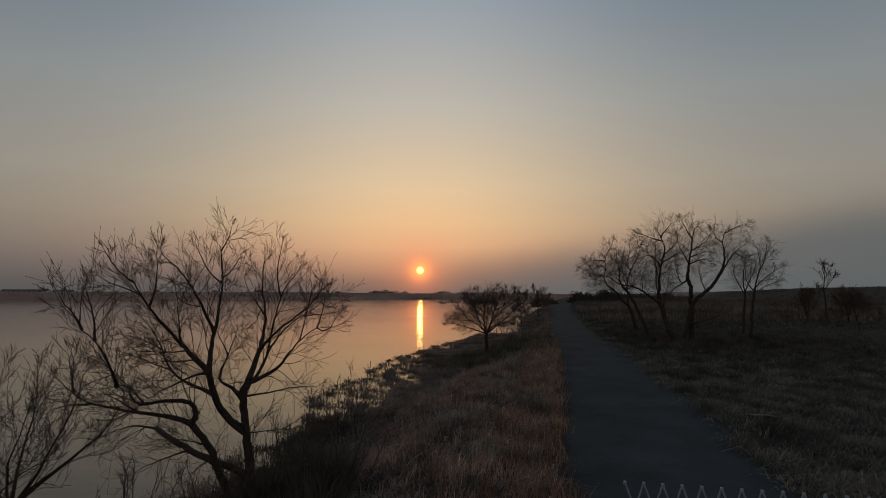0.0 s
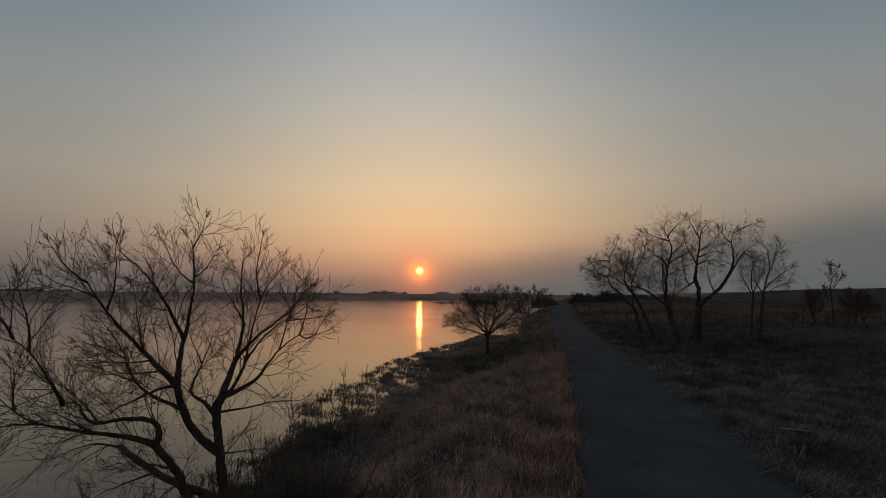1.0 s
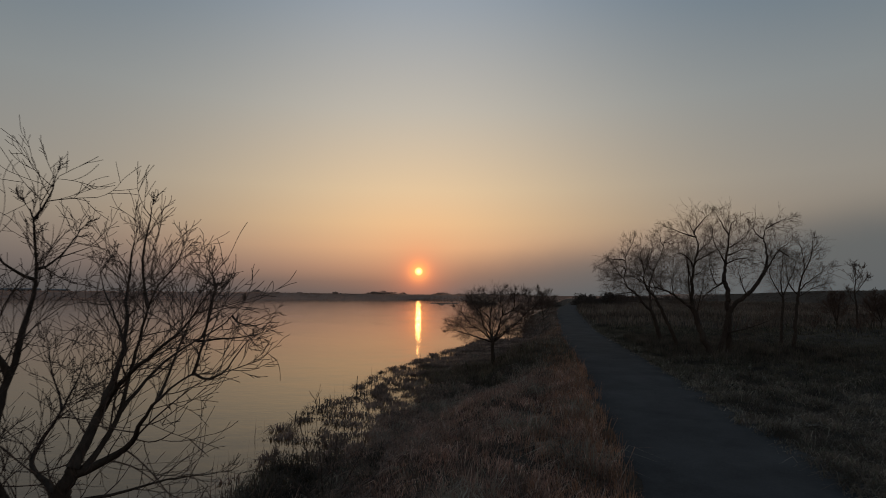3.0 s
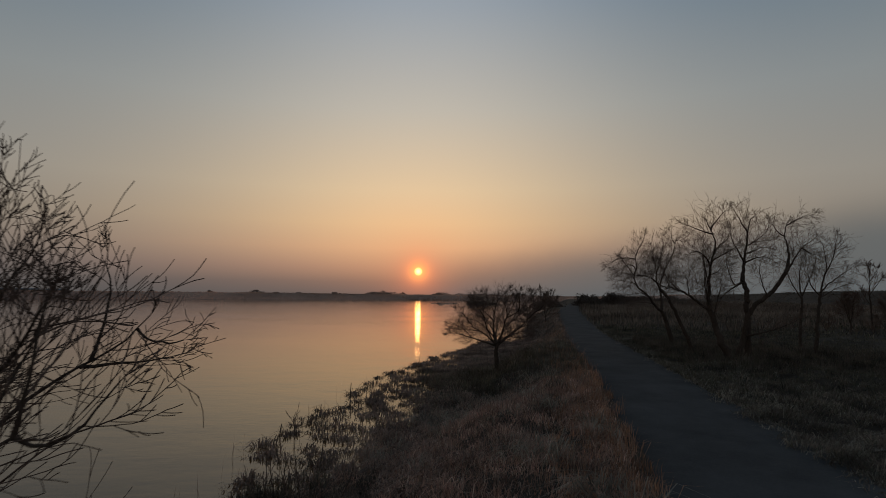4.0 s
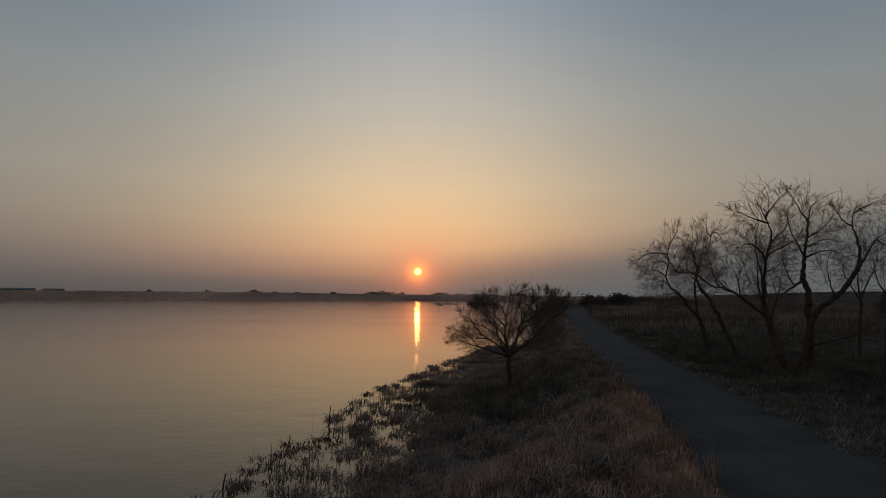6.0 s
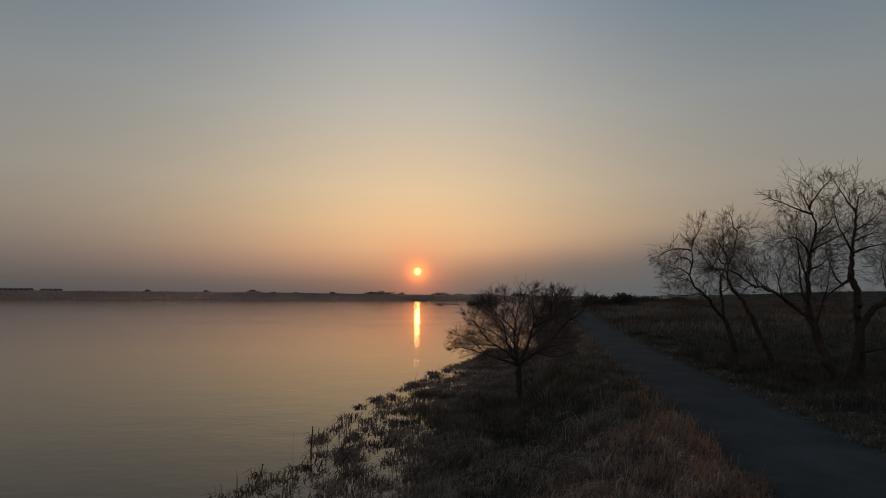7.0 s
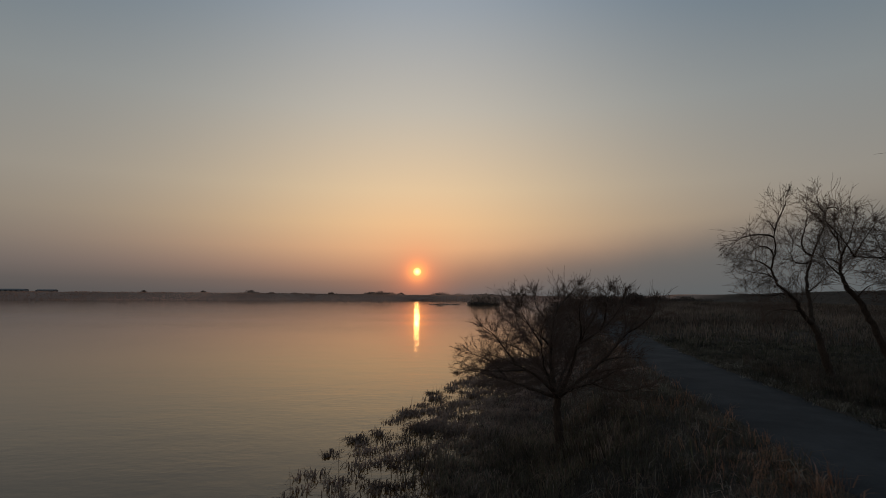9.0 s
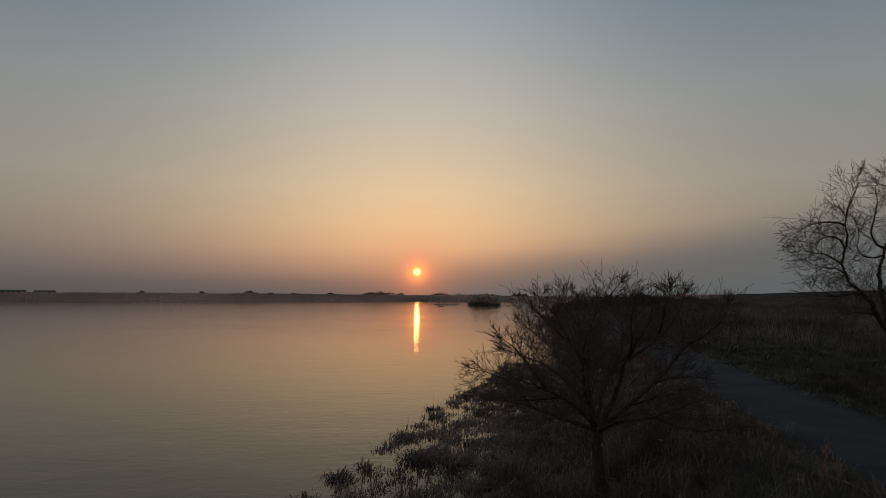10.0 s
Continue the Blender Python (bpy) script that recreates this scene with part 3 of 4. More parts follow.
willow.limb("rb", "r", 0.71, 0.91, 0.028, (-15, 5, -32), (-4, 0, 0))
willow.limb("rc", "r", 0.33, 0.97, 0.028, (-42, -44, -43), (-24, -37, -40))
willow.limb("s", "low", 1.0, 1.92, 0.035, (-78, -109, -117), (11, 9, 7))
willow.limb("sa", "low", 0.58, 1.35, 0.03, (-107, -109, -131), (-19, -12, -17))
willow.limb("sb", "stem", 0.79, 1.25, 0.025, (-43, -97), (-49, -33))
willow.limb("kc", "kb", 0.5, 0.87, 0.022, (86, 85, 81), (16, 14, -3), 3.6)
willow.limb("kd", "kb", 0.54, 0.99, 0.024, (19, 8, -31), (7, -1, 0), 3.6)
willow.limb("ke", "kb", 0.75, 0.51, 0.016, (145, 53), (14, -6), 3.6)
willow.finish()
shoots = BareTree("willow_shrub", "many-stemmed bare willow shrub at the water's edge", (-4.78, 4.90, 0.51), 12, SHOOTS, "shrub")
shoots.stem("trunk", None, (0.0, 0.0, 0.0), 3.51, 0.06, (9, 16, 43), (1, -2, -11))
shoots.limb("a", "trunk", 1.0, 1.37, 0.034, (47, 54, 18), (3, -1, 1))
shoots.limb("b", "trunk", 1.0, 1.59, 0.024, (44, 25, 8), (-15, 2, -2))
shoots.limb("c", "trunk", 1.0, 1.32, 0.02, (-9, 14, -8), (23, -2, 1))
shoots.limb("d", "trunk", 1.0, 1.09, 0.018, (-10, 32, 12), (-13, -15, 3))
shoots.limb("e", "trunk", 0.96, 1.6, 0.016, (-38, 21), (22, -1))
shoots.limb("f", "trunk", 0.92, 1.46, 0.014, (21, 84), (-36, 0))
shoots.limb("g", "trunk", 1.0, 1.21, 0.014, (-25, -6), (-21, 3))
shoots.finish()
for x, y, high, seed in ((-3.2, 21.0, 3.1, 31), (-2.7, 11.3, 3.3, 32), (-3.4, 14.6, 2.4, 33), (-5.4, 9.6, 2.4, 34), (-4.6, 23.4, 1.6, 35), (-2.2, 12.6, 2.4, 36), (-6.1, 11.6, 2.3, 38), (-5.5, 12.9, 2.0, 39), (-6.8, 12.4, 2.1, 40)):
    tree("bank_shrub", "thin bare shoots of a young shrub on the bank", ground_at(x, y),
         dict(stem=(None, 0.0, 0, 4, 0, 0.4, 0.02)),
         dict(a=("stem", 0.3, -26, -10, 8, high * 0.8, 0.014), b=("stem", 0.5, -6, 2, -8, high * 0.9, 0.014), c=("stem", 0.4, 18, 6, 12, high * 0.85, 0.014),
              d=("stem", 0.2, 40, 18, -4, high * 0.7, 0.012), e=("stem", 0.2, -48, -24, 2, high * 0.65, 0.012)),
         seed, SHRUB | dict(gap=0.4, reach=0.55, levels=1), category="shrub")
bush = BareTree("bankside_bush_tree", "low wide bare tree with dense twigs on the grassy bank", (3.54, 44.60, 0.85), 13, BUSHY)
bush.stem("trunk", None, (0.0, 0.0, 0.0), 1.61, 0.17, (-7, -1), (0, 0))
bush.limb("a", "trunk", 1.0, 3.74, 0.11, (-15, 0, 14, 3), (16, 6, -4))
bush.limb("b", "trunk", 1.0, 4.08, 0.11, (34, 9, 31, -7), (-17, -17, -7))
bush.limb("ba", "b", 0.5, 2.81, 0.06, (73, 46, 7), (24, 10, -4))
bush.limb("c", "trunk", 0.96, 5.09, 0.095, (54, 51, 42, 5), (1, 10, -4))
bush.limb("ca", "c", 0.38, 1.29, 0.05, (66, 83, 93), (-15, -16, -16))
bush.limb("cb", "c", 0.21, 1.63, 0.05, (61, 68, 83), (-31, -32, -32))
bush.limb("e", "trunk", 0.96, 3.82, 0.085, (-72, -73, -74, -109), (4, 18, -1))
bush.limb("f", "trunk", 1.0, 4.36, 0.08, (-42, -58, -76), (-40, -43, -21))
bush.limb("g", "a", 0.12, 3.65, 0.075, (-29, -47, -71, -72), (51, 39, -3))
bush.limb("h", "a", 0.25, 3.28, 0.06, (-23, -46, -55), (62, 23, -3))
bush.limb("i", "a", 0.42, 3.02, 0.06, (-42, -53, -43), (-54, -41, -1))
bush.limb("j", "a", 0.58, 1.71, 0.05, (-26, -30, 8), (16, 31, -6))
bush.limb("k", "a", 0.79, 1.46, 0.045, (44, 48, 38), (27, 27, 0))
bush.limb("l", "trunk", 1.0, 5.14, 0.08, (36, 44, 48), (59, 45, 10))
bush.limb("m", "trunk", 0.96, 5.21, 0.08, (0, 25, 28), (62, 46, 15))
bush.limb("n", "trunk", 0.96, 4.74, 0.08, (-37, -25, 15), (-53, -48, -18))
bush.limb("o", "trunk", 0.96, 4.39, 0.075, (20, 36, 48), (-66, -70, -41))
bush.limb("q", "f", 0.62, 1.79, 0.05, (-36, -35, -66), (-14, -19, -16))
bush.limb("r", "e", 0.46, 2.46, 0.05, (-29, -64, -90), (48, 33, 12))
bush.limb("s", "l", 0.46, 2.81, 0.05, (45, 53, 46), (6, 11, 6))
bush.limb("t", "c", 0.58, 2.51, 0.05, (53, 6, -33), (42, 38, -11))
bush.limb("u", "ba", 0.33, 1.84, 0.045, (13, -8, 14), (-41, -43, -24))
bush.limb("v", "c", 0.67, 1.63, 0.045, (60, 37, -8), (-35, -26, -24))
bush.limb("w", "b", 0.5, 2.33, 0.05, (-5, -20, 19), (-51, -43, -14))
bush.limb("x", "h", 0.58, 1.85, 0.045, (-18, 1, 37), (40, 23, 17))
bush.limb("y", "n", 0.71, 1.67, 0.045, (-33, -40, -25), (-43, -33, -7))
bush.limb("z", "l", 0.67, 2.28, 0.05, (40, 3, 39), (41, 40, 10))
bush.limb("aa", "f", 0.5, 2.42, 0.045, (-83, -86, -79), (-49, -38, -12))
bush.limb("ab", "o", 0.62, 1.82, 0.045, (111, 90, 48), (-61, -51, -21))
bush.finish()
SLENDER = TALL | dict(gap=0.26, reach=1.5, thin=0.017, stout=0.014, lift=0.03, spread=(18, 44), first=(20, 52))


def slender_tree(name, label, place, tall, wide, seed, group=""):
    """A small bare tree of five upswept limbs; wide says how far they spread."""
    slim = BareTree(name, label, ground_at(*place), seed, SLENDER, group=group)
    slim.stem("trunk", None, (0.0, 0.0, 0.0), 1.1 * tall, 0.11, (4, -2))
    slim.limb("a", "trunk", 1.0, 4.0 * tall, 0.07, (-12 * wide, -4 * wide), (6, 2))
    slim.limb("b", "trunk", 0.95, 3.9 * tall, 0.07, (18 * wide, 6 * wide), (-8, 0))
    slim.limb("c", "trunk", 0.8, 3.4 * tall, 0.06, (44 * wide, 18 * wide), (8, 4))
    slim.limb("d", "trunk", 0.75, 3.5 * tall, 0.06, (-46 * wide, -20 * wide), (-4, 0))
    slim.limb("e", "trunk", 0.9, 3.4 * tall, 0.05, (4, 2), (34, 12))
    slim.finish()


for place, tall, seed in (((17.6, 103.0), 1.3, 14), ((13.6, 97.0), 0.8, 15)):
    slender_tree("bank_tree", "small slender bare tree further along the river bank", place, tall, 1.0, seed)

# ---- trees beyond the road ----
gnarled = BareTree("field_tree", "bare gnarled tree with two crooked trunks beyond the road", (18.48, 52.70, 1.98), 21, TALL, group="trees beyond the road")
gnarled.stem("trunk", None, (0.0, 0.0, 0.0), 2.75, 0.21, (-15, -18, -19), (2, -5, 1))
gnarled.limb("a", "trunk", 1.0, 7.35, 0.15, (-69, -37, -57, 17, -23, -72), (-32, -6, -11))
gnarled.limb("b", "a", 0.29, 3.45, 0.05, (-56, -110, -64, -54), (-18, -19, -21))
gnarled.limb("c", "a", 0.75, 3.09, 0.06, (-76, -95, -119, -118), (-9, -13, -9))
gnarled.limb("d", "a", 0.62, 2.1, 0.06, (11, -125, -94), (18, 12, 8))
gnarled.limb("e", "a", 0.54, 1.84, 0.06, (-25, -76, -93), (45, 19, 21))
gnarled.limb("f", "a", 0.79, 2.25, 0.05, (26, 37, -10), (17, 11, -3))
gnarled.limb("fa", "a", 0.46, 3.37, 0.05, (-66, -89, -76), (-44, -31, -19))
gnarled.limb("g", "trunk", 1.0, 7.62, 0.14, (9, -1, 25, 33, 13, 0), (10, 11, -4))
gnarled.limb("h", "g", 0.46, 3.67, 0.07, (-69, 15, 20, -8, 41), (19, -2, 2))
gnarled.limb("i", "g", 0.42, 2.58, 0.05, (-138, 32, -26), (59, 18, 0))
gnarled.limb("j", "g", 0.79, 1.45, 0.05, (-20, -1, -30), (53, 13, -7))
gnarled.limb("k", "g", 0.83, 1.09, 0.05, (49, 158, 160), (-77, -26, -7))
gnarled.limb("l", "g", 0.21, 3.47, 0.05, (72, 51, 63), (27, 26, 16))
gnarled.limb("m", "a", 0.17, 2.95, 0.045, (-85, -90, -138), (-23, -23, -14))
gnarled.finish()

forked = BareTree("field_tree", "slighter bare tree with a leaning trunk beyond the road", (17.48, 47.30, 2.26), 20, TALL, group="trees beyond the road")
forked.stem("trunk", None, (0.0, 0.0, 0.0), 4.48, 0.15, (-24, -23, -24, -52), (0, -1, -3))
forked.limb("a", "trunk", 1.0, 3.11, 0.1, (-34, -2, -13, -17), (-11, -5, -8))
forked.limb("b", "a", 0.17, 1.62, 0.05, (-42, -28, 9), (21, 12, 10))
forked.limb("c", "a", 0.42, 1.85, 0.06, (15, 2, 29), (-27, -22, -5))
forked.limb("d", "trunk", 0.88, 1.05, 0.05, (6, 16, 42), (-45, -51, -63))
forked.limb("e", "a", 0.33, 1.71, 0.04, (-72, -80, -101), (-28, -27, -21))
forked.limb("f", "a", 0.62, 1.46, 0.05, (-28, -6, 22), (19, 23, 24))
forked.finish()

tall = BareTree("field_tree", "tall bare gnarled tree with a long leaning limb beyond the road", (18.14, 43.50, 1.97), 22, TALL, group="trees beyond the road")
tall.stem("trunk", None, (0.0, 0.0, 0.0), 3.36, 0.24, (-26, -18, -5), (-2, 4, 8))
tall.limb("a", "trunk", 1.0, 6.7, 0.17, (-4, 7, 19, -29, 8), (0, 0, -5))
tall.limb("b", "a", 0.75, 2.8, 0.07, (31, 49, 44), (12, 13, 6))
tall.limb("c", "a", 0.71, 2.9, 0.07, (-81, -72, -84), (-19, -14, -15))
tall.limb("d", "a", 0.38, 3.45, 0.08, (-31, -60, -118, -63), (-23, -24, -10))
tall.limb("e", "a", 0.21, 3.74, 0.07, (-4, -2, 14, -30), (22, 14, 6))
tall.limb("f", "a", 0.5, 3.68, 0.07, (31, 62, 7, 66), (15, 16, 3))
tall.limb("g", "a", 0.42, 2.33, 0.07, (39, 57, 55, 15), (-37, -22, -10))
tall.limb("long", "trunk", 0.88, 6.8, 0.12, (-52, -54, -77, -86, -58, -91), (11, -28, -44, 24))
tall.limb("la", "long", 1.0, 1.2, 0.03, (8, 28, 15), (-26, -13))
tall.limb("lb", "long", 1.0, 1.46, 0.035, (-40, -39, -25), (-18, 25))
tall.limb("lc", "long", 0.79, 2.31, 0.03, (-50, -91, -76), (-24, -20), 1.6)
tall.limb("ld", "long", 0.38, 3.14, 0.05, (-39, -24, 46), (31, 16))
tall.limb("le", "long", 0.25, 2.21, 0.05, (8, 2, -53), (20, 27))
tall.limb("lf", "long", 0.54, 2.28, 0.04, (-7, -3, 65), (20, 37))
tall.limb("j", "trunk", 1.0, 4.26, 0.08, (-6, 10, 25), (22, 10))
tall.limb("k", "trunk", 0.79, 4.36, 0.08, (-26, -9, 7), (-14, -15))
tall.limb("m", "trunk", 0.71, 3.84, 0.06, (-6, 13, -9), (-22, -6))
tall.limb("i", "a", 0.29, 1.58, 0.06, (79, 22, 116), (-51, -26, -42))
tall.finish()

double = BareTree("field_tree", "tall upright bare tree with a bowed limb beyond the road", (19.77, 44.20, 2.02), 23, TALL, group="trees beyond the road")
double.stem("trunk", None, (0.0, 0.0, 0.0), 4.94, 0.22, (4, 3, -8), (-1, 3, 5))
double.limb("a", "trunk", 1.0, 5.21, 0.15, (10, 11, 12, 60), (5, 2, 3))
double.limb("b", "a", 0.21, 3.05, 0.08, (-29, -35, 21), (-8, -12, -5))
double.limb("c", "a", 0.33, 2.86, 0.08, (74, 72, 107), (23, 20, 16))
double.limb("d", "a", 0.21, 2.05, 0.08, (57, 76, 171), (-41, -40, -10))
double.limb("e", "a", 0.62, 2.38, 0.07, (-26, -13, -45), (19, 17, 6))
double.limb("f", "a", 0.42, 3.28, 0.06, (64, 56, -37), (15, 9, -3))
double.limb("bow", "trunk", 0.96, 3.12, 0.1, (-120, -121, -138, -165), (-8, -11, -14))
double.limb("h", "bow", 0.21, 2.98, 0.06, (-14, -5, 37), (36, 12, 12))
double.finish()

leaning = BareTree("field_tree", "bare tree with a steeply leaning trunk beyond the road", (18.98, 43.90, 1.96), 19, TALL, group="trees beyond the road")
leaning.stem("trunk", None, (0.0, 0.0, 0.0), 6.18, 0.18, (20, 8, 54, 23), (-4, -11, -6))
leaning.limb("a", "trunk", 1.0, 5.51, 0.14, (39, 20, 11, 35, 33), (21, 33, 10))
leaning.limb("b", "trunk", 1.0, 3.84, 0.09, (43, 32, 53, 58), (7, 2, -2))
leaning.limb("c", "a", 0.58, 1.5, 0.07, (-53, -25, -4), (27, 19, 10))
leaning.limb("d", "a", 0.75, 3.01, 0.06, (66, 65, 70), (20, 14, 4))
leaning.limb("e", "b", 0.54, 1.11, 0.05, (135, 124, 101), (-18, -21, -24))
leaning.limb("f", "trunk", 0.71, 2.82, 0.06, (-37, -24, 28), (-23, -18, -13))
leaning.limb("low", "trunk", 0.21, 3.88, 0.09, (76, 66, 44), (-28, -29, -9))
leaning.finish()
beside = BareTree("field_tree", "smaller bare tree beside the tall ones beyond the road", (25.72, 46.50, 1.48), 24, TALL, group="trees beyond the road")
beside.stem("trunk", None, (0.0, 0.0, 0.0), 4.57, 0.15, (6, 7, 10), (0, 0, 0))
beside.limb("a", "trunk", 1.0, 4.41, 0.09, (15, 24, -6, -23), (4, 9, 4))
beside.limb("b", "a", 0.29, 3.41, 0.06, (19, 2, -26), (-26, -26, -7))
beside.limb("c", "trunk", 0.96, 3.58, 0.07, (-44, 12, -21), (19, 16, 6))
beside.limb("d", "trunk", 1.0, 3.18, 0.07, (22, 48, 49), (-27, -30, -10))
beside.limb("e", "trunk", 0.92, 3.24, 0.05, (61, 66, 84), (9, 9, 8))
beside.finish()

behind = BareTree("field_tree", "small bare tree standing behind the tall ones", (27.62, 51.00, 1.80), 18, TALL, group="trees beyond the road")
behind.stem("trunk", None, (0.0, 0.0, 0.0), 4.04, 0.13, (4, 6), (0, 0))
behind.limb("a", "trunk", 1.0, 4.22, 0.08, (-10, 18, -8), (5, 9, -2))
behind.limb("b", "trunk", 1.0, 4.02, 0.07, (20, 18, -11), (-13, -12, 1))
behind.limb("c", "trunk", 0.96, 4.13, 0.07, (-31, -9, 31), (15, 11, -4))
behind.finish()
lone = BareTree("field_tree", "thin wind-bent bare tree far out in the scrubby field", ground_at(51.2, 74), 25, SLENDER, group="trees beyond the road")
lone.stem("trunk", None, (0.0, 0.0, 0.0), 4.4, 0.13, (6, -8), (0, 0))
lone.limb("a", "trunk", 1.0, 3.9, 0.08, (14, 2, 18), (4, 0), 2.2)
lone.limb("b", "trunk", 0.95, 3.0, 0.06, (30, 42), (-6, 0), 2.2)
lone.limb("c", "a", 0.4, 2.2, 0.05, (48, 30), (10, 0), 2.2)
lone.limb("d", "trunk", 0.7, 2.0, 0.04, (-42, -16), (0, 0))
lone.finish()
for place, tall, wide, seed in (((54.6, 74.5), 0.95, 1.0, 26), ((56.8, 76.0), 0.85, 1.2, 41), ((48.7, 74.0), 0.85, 0.5, 42)):
    slender_tree("field_tree", "low bare tree far out in the scrubby field", place, tall, wide, seed, "trees beyond the road")

for x, y, high, seed in ((46.5, 75, 1.0, 27), (49, 71, 0.8, 28), (54.5, 76, 1.1, 29), (60.5, 77, 1.3, 30), (64, 72, 0.9, 37)):
    tree("field_shrub", "low bare shrub out in the scrubby field", ground_at(x, y),
         dict(stem=(None, 0.0, 0, 6, 0, 0.6, 0.05)),
         dict(a=("stem", 0.5, -30, -12, 8, high * 1.5, 0.03), b=("stem", 0.6, 6, 2, -8, high * 1.7, 0.03), c=("stem", 0.5, 38, 18, 12, high * 1.4, 0.03)),
         seed, SMALL | dict(gap=0.3, reach=0.8), category="shrub", group="shrubs in the field")

# ---- far side of the river ----
def far_bush(name, label, x, y, width, height, seed, category="tree", twiggy=1500, leaf=(0.04, 0.1), mat=None):
    """A far tree or thicket: a short trunk and a ragged crown of many small leaf tufts."""
    rng, mat = random.Random(seed), mat or HAZETWIG
    root = tagged(new(name), label, category)
    root.location = ground_at(x, y, 0.2)
    trunk = Wood()
    trunk.tube([Vector((0, 0, -0.3)), Vector((0.1, 0, height * 0.35)), Vector((0, 0.1, height * 0.7))], [height * 0.04, height * 0.03, height * 0.015], 6)
    under(trunk.object("trunk", BARK), root)
    verts, faces = [], []
    lumps = []
    for _ in range(16):
        u = rng.uniform(-0.4, 0.4)
        lumps.append((u * width, rng.uniform(-0.05, 0.62) * (1 - (2.1 * u) ** 2 * 0.8) * height, rng.uniform(0.14, 0.3)))
    for _ in range(twiggy):
        cx, cz, cr = rng.choice(lumps)
        v = Vector((rng.gauss(0, 1), rng.gauss(0, 1), rng.gauss(0, 1))).normalized() * rng.random() ** 0.4
        p = Vector((cx + v.x * cr * width, v.y * cr * width, max(0.05, cz + v.z * cr * height)))
        size = height * rng.uniform(*leaf)
        a, b, c = (Vector((rng.gauss(0, 1), rng.gauss(0, 1), rng.gauss(0, 1))).normalized() * size for _ in range(3))
        k = len(verts)
        verts += [p + a, p + b, p + c, p - a * 0.6]
        faces += [(k, k + 1, k + 2), (k, k + 2, k + 3)]
    under(mesh_object("crown", verts, faces, mat), root)
    return root


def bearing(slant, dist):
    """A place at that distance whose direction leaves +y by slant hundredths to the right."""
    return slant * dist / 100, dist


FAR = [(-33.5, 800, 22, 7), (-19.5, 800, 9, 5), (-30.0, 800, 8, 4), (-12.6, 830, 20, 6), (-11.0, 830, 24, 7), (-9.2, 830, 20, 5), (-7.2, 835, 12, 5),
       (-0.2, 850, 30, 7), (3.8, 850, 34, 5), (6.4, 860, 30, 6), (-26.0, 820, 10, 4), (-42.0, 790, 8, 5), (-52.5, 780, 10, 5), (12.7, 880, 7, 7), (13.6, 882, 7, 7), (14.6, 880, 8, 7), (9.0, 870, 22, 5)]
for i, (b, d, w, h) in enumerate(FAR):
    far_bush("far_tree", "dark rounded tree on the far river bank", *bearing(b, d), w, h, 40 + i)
for i, (x, y, w, h) in enumerate([(27.8, 150, 8, 3.9), (38.6, 152, 5, 4.3), (41, 164, 8, 5.2), (44.5, 168, 6, 4.6), (48.2, 164, 7, 5.4), (56, 190, 10, 4.6), (66, 210, 12, 4.8), (78, 232, 14, 5.0), (86, 262, 16, 5.4), (100, 268, 16, 5.2), (116, 280, 18, 5.2)]):
    far_bush("roadside_thicket", "dark bare thicket beside the far end of the road", x, y, w, h, 70 + i, "bush", 2600, (0.025, 0.07), THICKET)


def build_islet():
    """A low islet of scrub in the river, with a spit of mud beside it."""
    root = tagged(new("islet"), "low dark islet covered with scrub in the river", "islet")
    root.location = (28, 400, 0)
    bm = bmesh.new()
    bmesh.ops.create_icosphere(bm, subdivisions=3, radius=1)
    for v in bm.verts:
        v.co = Vector((v.co.x * 10.8, v.co.y * 6, v.co.z * 2.2 + 0.25 * math.sin(v.co.x * 9)))
    part("mound", bm, SOIL, root)
    rng = random.Random(5)
    verts, faces = [], []
    for _ in range(1800):
        u = rng.uniform(-1, 1)
        top = 7.6 * math.sqrt(max(0.03, 1 - u * u)) * (0.85 + 0.2 * math.sin(u * 9))
        p = Vector((u * 10.6, rng.uniform(-5, 5), rng.random() ** 0.6 * top))
        a, b, c = (Vector((rng.gauss(0, 1), rng.gauss(0, 1), rng.gauss(0, 1))) * 0.45 for _ in range(3))
        k = len(verts)
        verts += [p + a, p + b, p + c]
        faces.append((k, k + 1, k + 2))
    under(mesh_object("scrub", verts, faces, HAZESCRUB), root)
    return root


def build_spit(name, label, x, y, length):
    bm = bmesh.new()
    bmesh.ops.create_icosphere(bm, subdivisions=3, radius=1)
    for v in bm.verts:
        v.co = Vector((v.co.x * length / 2, v.co.y * 2.2, v.co.z * 0.5 + 0.22 * math.sin(v.co.x * 11) * (1 - v.co.x ** 2)))
    mesh = bpy.data.meshes.new(name)
    bm.to_mesh(mesh)
    bm.free()
    mesh.materials.append(HAZESCRUB)
    ob = tagged(new(name, mesh), label, "mudbank")
    ob.location = (x, y, 0)


build_islet()
build_spit("mudbank", "thin dark mudbank lying in the river", 1.5, 398, 22)
build_spit("mudbank", "small dark mudbank lying in the river", -1, 345, 4)


